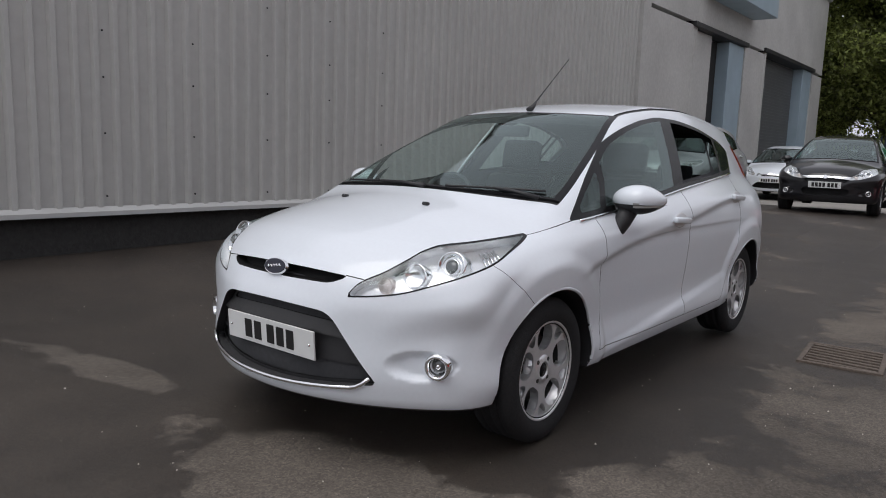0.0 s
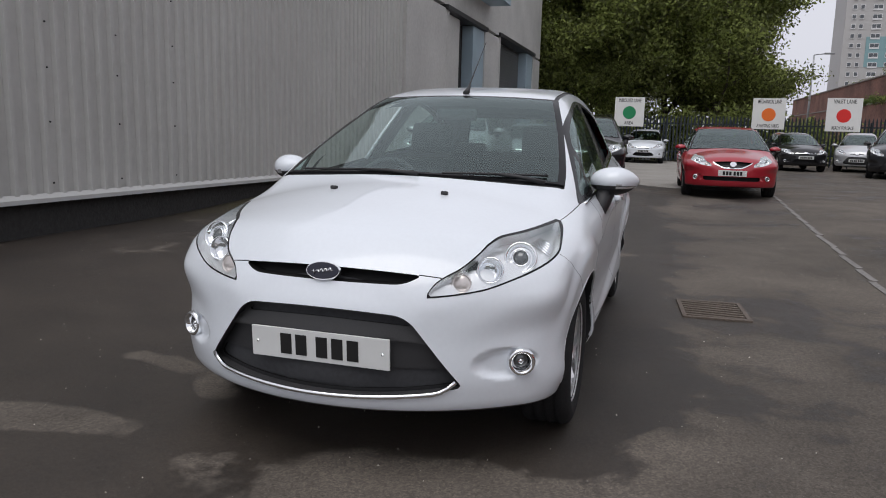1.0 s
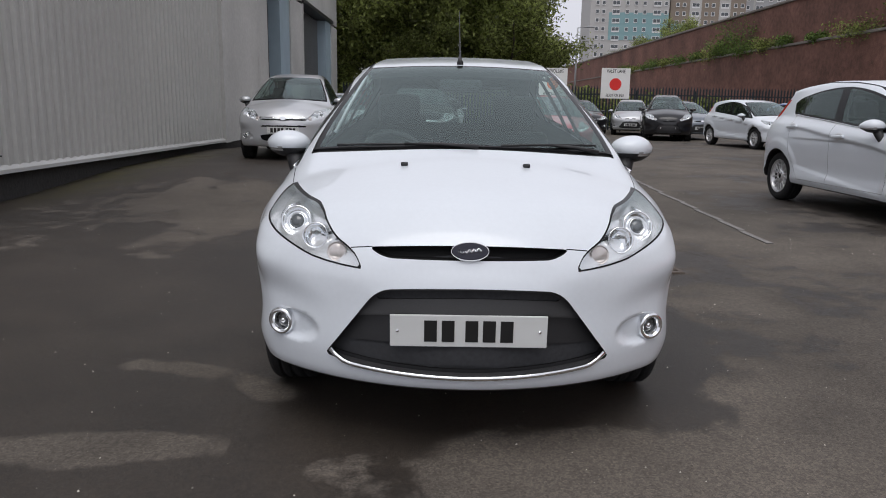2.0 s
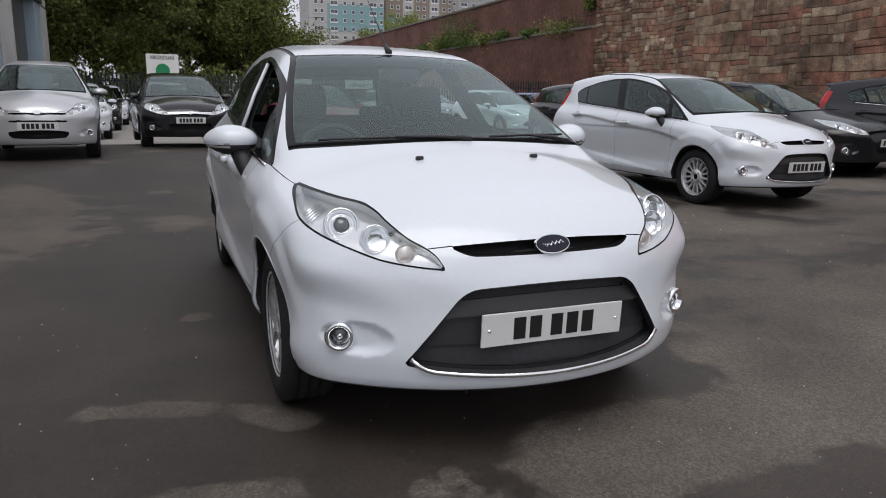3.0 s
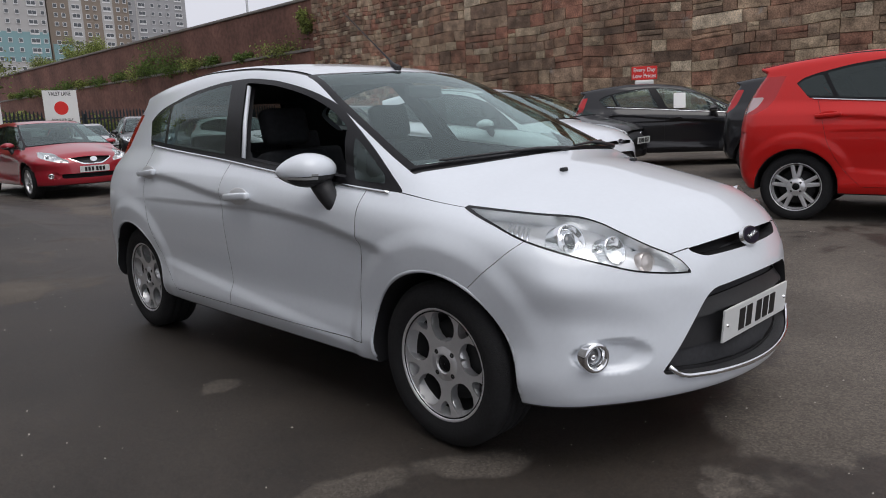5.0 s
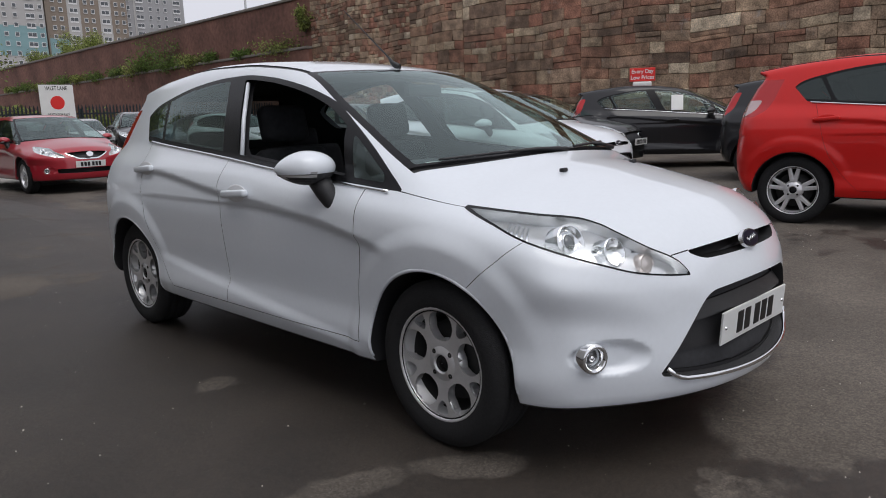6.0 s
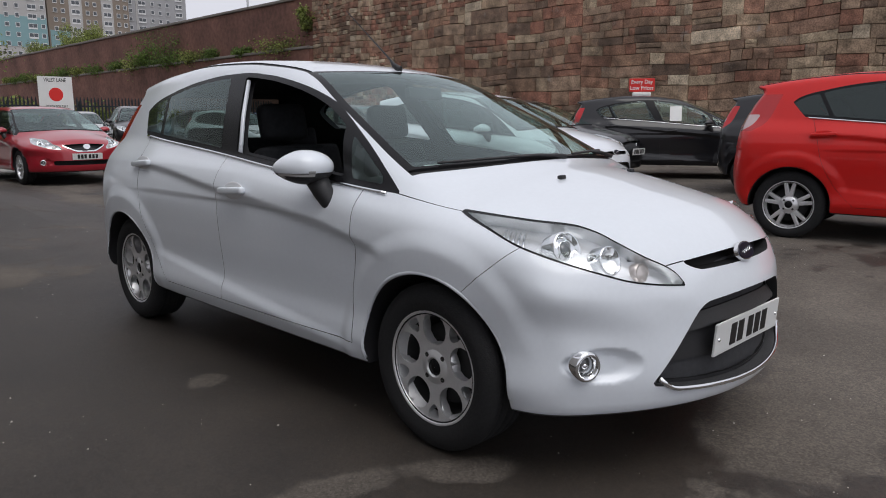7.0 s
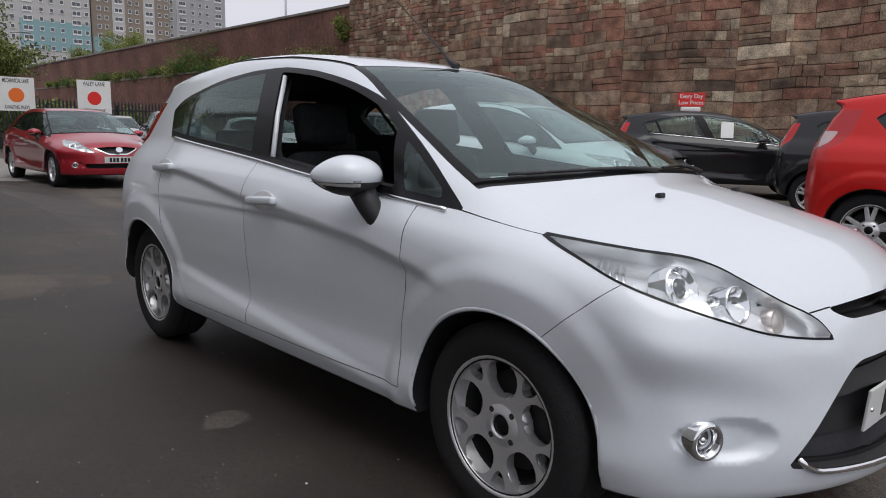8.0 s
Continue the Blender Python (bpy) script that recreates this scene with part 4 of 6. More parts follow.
# shut lines of the hatchback
BONNET_W = curve1((-0.70, 0.345), (-0.65, 0.405), (-0.6, 0.455), (-0.53, 0.497), (-0.475, 0.515), (-0.405, 0.54), (-0.295, 0.603), (-0.156, 0.676), (-0.061, 0.707), (0.113, 0.737), (0.3, 0.76))


def bonnet_rule(p):
    x, y, z = np.abs(p[:, 0]), p[:, 1], p[:, 2]
    return np.max([x - BONNET_W(y), y - 0.33 * x * x - 0.052, 0.7275 - 0.15 * x * x - z], axis=0)


FRONT_DOOR = curve1((0.25, 0.40), (0.5, 0.402), (0.69, 0.378), (0.9, 0.375))
REAR_DOOR = curve1((0.28, 1.93), (0.36, 2.02), (0.49, 2.135), (0.71, 2.25), (0.9, 2.30), (1.08, 2.36))
MID_DOOR = lambda p: p[:, 1] - 1.40 - 0.03 * (p[:, 2] - 0.6)
OUTER = lambda p: 0.5 - np.abs(p[:, 0])
BUMPER = lambda p: p[:, 1] + 0.187 + 1.13 * (p[:, 2] - 0.621)
HATCH.take(gaps=(
    line_gap(lambda p: np.abs(p[:, 0]) - BONNET_W(p[:, 1]), lambda p: np.max([p[:, 1] - 0.22, -0.08 - p[:, 1], 0.8 - p[:, 2]], axis=0)),
    line_gap(lambda p: p[:, 1] - FRONT_DOOR(p[:, 2]), lambda p: np.max([0.315 - p[:, 2], p[:, 2] - 0.90, OUTER(p)], axis=0)),
    line_gap(MID_DOOR, lambda p: np.max([0.315 - p[:, 2], p[:, 2] - 1.0, OUTER(p)], axis=0)),
    line_gap(lambda p: p[:, 1] - REAR_DOOR(p[:, 2]), lambda p: np.max([0.315 - p[:, 2], p[:, 2] - 1.075, OUTER(p)], axis=0)),
    line_gap(lambda p: p[:, 2] - 0.313, lambda p: np.max([0.40 - p[:, 1], p[:, 1] - 1.96, OUTER(p)], axis=0)),
    line_gap(lambda p: p[:, 2] - 0.7275 + 0.15 * p[:, 0] ** 2, lambda p: np.max([0.325 - np.abs(p[:, 0]), np.abs(p[:, 0]) - 0.40, p[:, 1] + 0.5], axis=0)),
    line_gap(BUMPER, lambda p: np.max([0.60 - p[:, 2], p[:, 2] - 0.78, 0.4 - np.abs(p[:, 0])], axis=0)),
), panels=(
    ("bonnet", bonnet_rule),
    ("roof", lambda p: np.max([1.28 - p[:, 2], 1.0 - p[:, 1], np.abs(p[:, 0]) - 0.50], axis=0)),
    ("front_bumper", lambda p: np.maximum(BUMPER(p), p[:, 2] - 0.80)),
    ("front_wing", lambda p: np.maximum(p[:, 1] - FRONT_DOOR(p[:, 2]), p[:, 2] - 0.91)),
    ("tailgate", lambda p: np.max([2.86 - p[:, 1], 0.62 - p[:, 2], np.abs(p[:, 0]) - 0.56], axis=0)),
    ("rear_bumper", lambda p: np.maximum(2.78 - p[:, 1], p[:, 2] - 0.62)),
    ("front_door", lambda p: np.max([MID_DOOR(p), p[:, 2] - 0.90 - 0.09 * p[:, 1], 0.313 - p[:, 2], OUTER(p)], axis=0)),
    ("rear_door", lambda p: np.max([p[:, 1] - REAR_DOOR(p[:, 2]), p[:, 2] - 0.90 - 0.09 * p[:, 1], 0.313 - p[:, 2], OUTER(p)], axis=0)),
))
SLOT_TOP = lambda p: np.maximum(0.553 - 0.17 * p[:, 0] ** 2 - p[:, 2], trapezium(0.30, 0.594, 0.518, 0.294, 0.14, 0.04)(p) + 0.016)
SLOT_LOW = lambda p: np.maximum(p[:, 2] - 0.40 + 0.06 * p[:, 0] ** 2, trapezium(0.30, 0.594, 0.518, 0.294, 0.14, 0.04)(p) + 0.012)
HATCH.take(slots=(SLOT_TOP, SLOT_LOW), strips=(("roof_strip", line_gap(lambda p: np.abs(p[:, 0]) - 0.497 + 0.02 * (p[:, 1] - 1.0), lambda p: np.max([1.28 - p[:, 2], 1.0 - p[:, 1], p[:, 1] - 2.86], axis=0))),))


def settled(P):
    """Keeps the measures set one by one, so that models drawn from this one take them over."""
    P.take(hood=P.hood, floor=P.floor, roof=P.roof, dlo_b=P.dlo_b, dlo_t=P.dlo_t, crease=P.crease, plan=P.plan, belt=P.belt, sect=P.sect, nose=P.nose, tail=P.tail, y0=P.y0, y1=P.y1, height=P.height, base=P.base, dlo_y=P.dlo_y, panes=P.panes, screen=P.screen, rear_z=P.rear_z, rear_y=P.rear_y, rear_w=P.rear_w, tail_z=P.tail_z, tail_y=P.tail_y, lamp_lo=P.lamp_lo, lamp_hi=P.lamp_hi, handles=P.handles, track=P.track, seat_y=P.seat_y, dash_y=P.dash_y, wing_mirror=P.wing_mirror, mirror_y=P.mirror_y, gaps=P.gaps, panels=P.panels, strips=P.strips, lip=P.lip, badge_blue=P.badge_blue, slots=P.slots)
    return P


def stretched(base, length, tall, wide, front=1.0, **over):
    """A model drawn from another by stretching its curves behind the front axle, upwards and sideways."""
    def sy(c):
        return lambda y: tall * c(np.where(y > 0, y / length, y / front))
    def sx(c):
        return lambda y: wide * c(np.where(y > 0, y / length, y / front))
    def sz(c, k):
        return lambda z: c(z / tall) * np.where(c(z / tall) > 0, length, front) * 1.0
    P = Spec(base)
    P.hood, P.floor = sy(base.hood), (lambda y: base.floor(np.where(y > 0, y / length, y / front)))
    P.roof, P.dlo_b, P.dlo_t, P.crease = sy(base.roof), sy(base.dlo_b), sy(base.dlo_t), sy(base.crease)
    P.plan, P.belt = sx(base.plan), sx(base.belt)
    P.sect = lambda z: base.sect(z / tall)
    P.nose, P.tail = sz(base.nose, 0), sz(base.tail, 0)
    P.y0, P.y1, P.height, P.base = base.y0 * front, base.y1 * length, base.height * tall, base.base * length
    P.dlo_y = tuple(v * length for v in base.dlo_y)
    P.panes = tuple((a * length, b * length) for a, b in base.panes)
    P.screen = tuple(v * length for v in base.screen)
    P.rear_z, P.rear_y, P.rear_w = tuple(v * tall for v in base.rear_z), base.rear_y * length, base.rear_w * wide
    P.tail_z, P.tail_y = tuple(v * tall for v in base.tail_z), (lambda z: base.tail_y(z / tall) * length)
    P.lamp_lo, P.lamp_hi = (lambda a: base.lamp_lo(a) * tall), (lambda a: base.lamp_hi(a) * tall)
    P.handles = tuple((a * length, b * tall) for a, b in base.handles)
    P.track, P.seat_y, P.dash_y = base.track * wide, base.seat_y * length, base.dash_y
    P.wing_mirror = (base.wing_mirror[0] * length, base.wing_mirror[1] * tall)
    P.mirror_y = (base.mirror_y[0] * length, base.mirror_y[1] * tall)
    P.gaps, P.panels, P.strips, P.lip, P.badge_blue = (), (), (), (), False
    P.slots = ()
    settled(P).take(**over)
    return P


FAMILY = stretched(HATCH, 1.055, 1.0, 1.045, 1.02, well=0.348, hub=0.31, rim=0.21, chrome_belt=False)
SMALL = stretched(HATCH, 1.0, 1.03, 0.99, 0.92, chrome_belt=False)
SALOON = stretched(HATCH, 1.09, 0.985, 1.10, 1.08, hub=0.315, rim=0.215, well=0.352)
SALOON.roof = curve1((-0.3, 0.82), (0.05, 0.96), (0.5, 1.15), (0.9, 1.31), (1.15, 1.39), (1.5, 1.43), (2.0, 1.43), (2.5, 1.35), (3.0, 1.18), (3.3, 1.05), (3.6, 0.95))
SALOON.hood = curve1((-0.82, 0.67), (-0.79, 0.72), (-0.7, 0.785), (-0.5, 0.85), (-0.14, 0.93), (0.06, 0.965), (0.3, 1.01), (1.4, 1.10), (2.6, 1.14), (3.6, 1.10))
SALOON.tail = curve1((0.25, 3.6), (0.5, 3.72), (0.8, 3.72), (1.0, 3.68), (1.2, 3.6))
SALOON.y1, SALOON.base, SALOON.rear_y, SALOON.rear_z, SALOON.rear_w = 3.75, 2.72, 2.45, (1.08, 1.34), 0.56
SALOON.dlo_t = curve1((0.2, 0.88), (0.5, 1.09), (0.8, 1.24), (1.1, 1.32), (1.6, 1.345), (2.1, 1.32), (2.5, 1.24), (2.85, 1.08))
SALOON.dlo_b = curve1((0.15, 0.87), (0.3, 0.89), (1.5, 0.97), (2.9, 1.05))
SALOON.dlo_y = (0.22, 2.85)
SALOON.tail_y, SALOON.tail_z = curve1((0.7, 3.45), (1.0, 3.4)), (0.72, 1.0)
settled(SALOON)
SUV = stretched(HATCH, 1.08, 1.14, 1.06, 1.05, hub=0.34, rim=0.23, well=0.38, chrome_belt=False, fog=())

# ---- ground ----
# dry lighter patches on the damp asphalt (and wet or shaded ones, below 0): place, half-lengths, turn and strength
DRY_AND_SHADE_PATCHES = (
    (-1.25, 0.02, 0.28, 0.10, -15, 0.33), (-0.80, -0.22, 0.16, 0.11, -40, 0.34), (-1.22, -0.72, 0.32, 0.14, 10, 0.31), (-2.0, -0.85, 0.5, 0.14, 12, 0.22),
    (0.40, -0.86, 0.65, 0.22, 4, 0.29), (-1.0, 1.22, 0.14, 0.12, 0, 0.36), (-3.95, 1.5, 0.5, 0.3, 40, 0.2), (-2.3, 2.6, 0.4, 1.2, 0, 0.18),
    # the two beside the white car paint its contact shade along with damp
    (-3.0, 5.2, 1.0, 1.6, 0, 0.2), (-0.9, 4.2, 0.5, 0.9, 0, 0.15), (-0.6, 1.5, 1.1, 1.9, 0, -0.16), (1.25, 1.2, 0.5, 0.9, 0, -0.06), (-3.4, 1.2, 1.5, 1.8, 0, -0.12),
)


def asphalt():
    m = material("worn_damp_asphalt", (0.05, 0.047, 0.044), 0.8)
    nt = m.node_tree
    b = nt.nodes["Principled BSDF"]
    geo = nt.nodes.new("ShaderNodeNewGeometry")
    def noise_tex(scale, detail=6, rough=0.55):
        n = nt.nodes.new("ShaderNodeTexNoise")
        n.inputs["Scale"].default_value, n.inputs["Detail"].default_value, n.inputs["Roughness"].default_value = scale, detail, rough
        nt.links.new(geo.outputs["Position"], n.inputs["Vector"])
        return n.outputs["Fac"]
    def ramp_node(v, a, b_, c0, c1):
        r = nt.nodes.new("ShaderNodeValToRGB")
        r.color_ramp.elements[0].position, r.color_ramp.elements[1].position = a, b_
        r.color_ramp.elements[0].color, r.color_ramp.elements[1].color = (*c0, 1), (*c1, 1)
        nt.links.new(v, r.inputs[0])
        return r.outputs[0]
    def mixed(f, a, b_, kind="MIX"):
        x = nt.nodes.new("ShaderNodeMix")
        x.data_type, x.blend_type = "RGBA", kind
        for sock, v in (("Factor", f), ("A", a), ("B", b_)):
            if isinstance(v, (int, float)):
                x.inputs[sock].default_value = v
            else:
                nt.links.new(v, x.inputs[sock])
        return x.outputs["Result"]
    sep = nt.nodes.new("ShaderNodeSeparateXYZ")
    nt.links.new(geo.outputs["Position"], sep.inputs[0])
    lane = nt.nodes.new("ShaderNodeMapRange")
    lane.inputs["From Min"].default_value, lane.inputs["From Max"].default_value = 0.95, 1.35
    lane.inputs["To Min"].default_value, lane.inputs["To Max"].default_value = -0.03, 0.13
    nt.links.new(sep.outputs["X"], lane.inputs["Value"])
    add = nt.nodes.new("ShaderNodeMath")
    add.operation = "ADD"
    warp = noise_tex(0.62, 10, 0.68)
    nt.links.new(warp, add.inputs[0])
    nt.links.new(lane.outputs[0], add.inputs[1])
    rag = nt.nodes.new("ShaderNodeMapRange")
    rag.inputs["To Min"].default_value, rag.inputs["To Max"].default_value = -0.22, 0.22
    nt.links.new(noise_tex(3.2, 9, 0.65), rag.inputs["Value"])
    ragged = nt.nodes.new("ShaderNodeMath")
    ragged.operation = "ADD"
    nt.links.new(add.outputs[0], ragged.inputs[0])
    nt.links.new(rag.outputs[0], ragged.inputs[1])
    level = ragged.outputs[0]
    for cx, cy, rx, ry, turn, lift in DRY_AND_SHADE_PATCHES:
        mp, ln, mr, ad = (nt.nodes.new("ShaderNode" + k) for k in ("Mapping", "VectorMath", "MapRange", "Math"))
        mp.vector_type, ln.operation, ad.operation = "TEXTURE", "LENGTH", "ADD"
        mp.inputs["Location"].default_value = (cx, cy, 0)
        mp.inputs["Rotation"].default_value = (0, 0, radians(turn))
        mp.inputs["Scale"].default_value = (rx, ry, 9)
        mr.inputs["From Min"].default_value, mr.inputs["From Max"].default_value = 0.3, 1.7
        mr.inputs["To Min"].default_value, mr.inputs["To Max"].default_value = lift, 0.0
        nt.links.new(geo.outputs["Position"], mp.inputs["Vector"])
        nt.links.new(mp.outputs[0], ln.inputs[0])
        nt.links.new(ln.outputs["Value"], mr.inputs["Value"])
        nt.links.new(level, ad.inputs[0])
        nt.links.new(mr.outputs[0], ad.inputs[1])
        level = ad.outputs[0]
    damp = ramp_node(level, 0.54, 0.60, (0, 0, 0), (1, 1, 1))
    base = mixed(damp, ramp_node(noise_tex(2.2), 0.3, 0.7, (0.028, 0.022, 0.0175), (0.046, 0.0365, 0.029)), ramp_node(noise_tex(1.3, 8), 0.3, 0.7, (0.076, 0.064, 0.053), (0.124, 0.106, 0.089)))
    blot = ramp_node(noise_tex(0.3, 7, 0.6), 0.42, 0.6, (0.78, 0.78, 0.78), (1.12, 1.12, 1.12))
    base = mixed(1.0, base, blot, "MULTIPLY")
    fine = ramp_node(noise_tex(120, 6, 0.85), 0.32, 0.7, (0.38, 0.38, 0.38), (1.7, 1.7, 1.7))
    base = mixed(1.0, base, fine, "MULTIPLY")
    chip = nt.nodes.new("ShaderNodeTexVoronoi")
    chip.inputs["Scale"].default_value = 95
    nt.links.new(geo.outputs["Position"], chip.inputs["Vector"])
    tone = nt.nodes.new("ShaderNodeRGBToBW")
    nt.links.new(chip.outputs["Color"], tone.inputs[0])
    base = mixed(1.0, base, ramp_node(tone.outputs[0], 0.2, 0.8, (0.78, 0.78, 0.78), (1.24, 1.23, 1.21)), "MULTIPLY")
    specks = ramp_node(noise_tex(110, 2, 0.9), 0.68, 0.73, (0, 0, 0), (1, 1, 1))
    base = mixed(specks, base, ramp_node(noise_tex(3), 0.0, 1.0, (0.2, 0.19, 0.18), (0.3, 0.29, 0.27)))
    # moss along the foot of the cladding wall
    mp, ln, mr, mu = (nt.nodes.new("ShaderNode" + k) for k in ("Mapping", "VectorMath", "MapRange", "Math"))
    mp.vector_type, ln.operation, mu.operation = "TEXTURE", "LENGTH", "MULTIPLY"
    mp.inputs["Location"].default_value, mp.inputs["Scale"].default_value = (-4.75, 9.0, 0), (0.8, 5.0, 9)
    mr.inputs["From Min"].default_value, mr.inputs["From Max"].default_value = 0.35, 1.0
    mr.inputs["To Min"].default_value, mr.inputs["To Max"].default_value = 0.85, 0.0
    nt.links.new(geo.outputs["Position"], mp.inputs["Vector"])
    nt.links.new(mp.outputs[0], ln.inputs[0])
    nt.links.new(ln.outputs["Value"], mr.inputs["Value"])
    nt.links.new(mr.outputs[0], mu.inputs[0])
    nt.links.new(ramp_node(noise_tex(2.6, 8, 0.7), 0.38, 0.6, (0, 0, 0), (1, 1, 1)), mu.inputs[1])
    base = mixed(mu.outputs[0], base, ramp_node(noise_tex(14), 0.3, 0.7, (0.045, 0.042, 0.012), (0.10, 0.09, 0.03)))
    nt.links.new(base, b.inputs["Base Color"])
    r = nt.nodes.new("ShaderNodeMapRange")
    r.inputs["To Min"].default_value, r.inputs["To Max"].default_value = 0.55, 0.9
    nt.links.new(damp, r.inputs["Value"])
    nt.links.new(r.outputs[0], b.inputs["Roughness"])
    bp = nt.nodes.new("ShaderNodeBump")
    bp.inputs["Distance"].default_value = 0.0035
    bp.inputs["Strength"].default_value = 0.7
    nt.links.new(noise_tex(210, 5, 0.8), bp.inputs["Height"])
    nt.links.new(bp.outputs[0], b.inputs["Normal"])
    return m


ASPHALT = asphalt()
CONCRETE = material("yard_concrete", (0.27, 0.255, 0.235), 0.85, grain=(45, 0.12), vary=(0.7, 0.16), bump=(60, 0.004))
LINE_PAINT = material("worn_line_paint", (0.20, 0.19, 0.18), 0.8, grain=(30, 0.5), vary=(3, 0.3))
IRON = material("rusty_cast_iron", (0.125, 0.10, 0.082), 0.7, 0.3, grain=(60, 0.3), bump=(90, 0.002))
CLADDING = material("grey_wall_cladding", (0.49, 0.485, 0.465), 0.45, vary=(0.5, 0.07), grain=(9, 0.05))
FLASHING = material("pale_flashing", (0.50, 0.50, 0.49), 0.45, vary=(2, 0.08))
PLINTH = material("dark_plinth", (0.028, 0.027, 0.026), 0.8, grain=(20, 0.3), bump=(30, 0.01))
RENDERED = material("painted_concrete", (0.48, 0.475, 0.455), 0.8, vary=(0.6, 0.14), grain=(12, 0.08), bump=(40, 0.003))
DOOR_BLUE = material("pale_blue_paint", (0.33, 0.42, 0.48), 0.5, vary=(1.5, 0.1))
SHUTTER = material("grey_shutter", (0.13, 0.135, 0.14), 0.5, 0.3, vary=(1.0, 0.1))
DARK_INSIDE = material("dark_interior", (0.02, 0.02, 0.02), 0.9)
BRICK = material("weathered_red_brick", (0.165, 0.078, 0.058), 0.9, vary=(0.35, 0.45), grain=(4, 0.32), bump=(14, 0.02))
COPING = material("stone_coping", (0.20, 0.18, 0.16), 0.9, vary=(0.8, 0.2), grain=(10, 0.15))
MORTAR = material("old_mortar", (0.20, 0.155, 0.12), 0.95, vary=(0.6, 0.25), grain=(12, 0.3))
STEEL_GREEN = material("weathered_steel_paint", (0.022, 0.03, 0.038), 0.6, 0.2, grain=(8, 0.2))
SIGN_WHITE = material("sign_white", (0.78, 0.78, 0.76), 0.5, vary=(3, 0.04))
SIGN_GREEN = material("sign_green", (0.01, 0.24, 0.09), 0.5)
SIGN_ORANGE = material("sign_orange", (0.85, 0.17, 0.02), 0.5)
SIGN_RED = material("sign_red", (0.72, 0.025, 0.02), 0.5)
GALV = material("galvanised_steel", (0.35, 0.36, 0.37), 0.45, 0.7, grain=(20, 0.1))
LEAF = material("leaf_green", (0.215, 0.25, 0.075), 0.6, island=0.55, vary=(0.35, 0.4))
LEAF_LIGHT = material("leaf_light_green", (0.11, 0.17, 0.035), 0.6, island=0.4)
def see_through(m, share):
    """Lets part of the light through thin leaves."""
    nt = m.node_tree
    b, out = nt.nodes["Principled BSDF"], nt.nodes["Material Output"]
    tr = nt.nodes.new("ShaderNodeBsdfTranslucent")
    nt.links.new(b.inputs["Base Color"].links[0].from_socket, tr.inputs["Color"])
    mix = nt.nodes.new("ShaderNodeMixShader")
    mix.inputs[0].default_value = share
    nt.links.new(b.outputs[0], mix.inputs[1])
    nt.links.new(tr.outputs[0], mix.inputs[2])
    nt.links.new(mix.outputs[0], out.inputs["Surface"])


see_through(LEAF, 0.6)
see_through(LEAF_LIGHT, 0.35)
BARK = material("grey_bark", (0.10, 0.085, 0.07), 0.9, grain=(12, 0.3), bump=(25, 0.02))

bm = bmesh.new()
nx, ny = 60, 60
gx = [-900, -300, -100, -40] + list(np.linspace(-12, 24, 46)) + [40, 100, 300, 900]
gy = [-900, -300, -100, -40] + list(np.linspace(-12, 36, 60)) + [60, 120, 300, 900]
def ground_z(x, y):
    def ease(a):
        a = min(max(a, 0.0), 1.0)
        return a * a * (3 - 2 * a)
    return -0.03 * math.exp(-((x - 1.45) ** 2 / 0.8 + (y - 2.45) ** 2 / 0.8)) + (0.06 * ease((x - 2.0) / 2.0) + 0.05 * ease((x - 6.0) / 4.0)) * ease((20 - y) / 8) + 0.04 * ease((x - 2.5) / 1.5) * ease((2.6 - y) / 1.5) + 0.2 * ease((y - 4.5) / 4.5) * ease((1.2 - x) / 1.4) * ease((17 - y) / 5) * (1 - 0.3 * ease((-3.9 - x) / 0.8))
grid = [[bm.verts.new((x, y, ground_z(x, y))) for y in gy] for x in gx]
for i in range(len(gx) - 1):
    for j in range(len(gy) - 1):
        bm.faces.new((grid[i][j], grid[i + 1][j], grid[i + 1][j + 1], grid[i][j + 1]))
me = bpy.data.meshes.new("ground")
bm.to_mesh(me)
bm.free()
me.materials.append(ASPHALT)
tagged(new("ground", me), "dark worn asphalt yard with damp patches", "ground", kind="structure")


def structure(name, bm, mat, label, category, m=None):
    me = bpy.data.meshes.new(name)
    bm.normal_update()
    bm.to_mesh(me)
    bm.free()
    me.materials.append(mat)
    ob = new(name, me)
    if m is not None:
        ob.matrix_basis = m
    return tagged(ob, label, category, kind="structure")


bm = bmesh.new()
sx, sy = list(np.linspace(-5.0, 3.1, 14)), list(np.linspace(14.6, 17.6, 10)) + [22.0, 27.0, 33.0]
top = [[bm.verts.new((x, y, ground_z(x, y) + 0.012)) for y in sy] for x in sx]
for i in range(len(sx) - 1):
    for j in range(len(sy) - 1):
        bm.faces.new((top[i][j], top[i + 1][j], top[i + 1][j + 1], top[i][j + 1]))
rim = [e for e in bm.edges if e.is_boundary]
skirt = bmesh.ops.extrude_edge_only(bm, edges=rim)
for v in skirt["geom"]:
    if isinstance(v, bmesh.types.BMVert):
        v.co.z -= 0.2
structure("pavement", bm, CONCRETE, "pale worn concrete slab across the yard", "pavement")

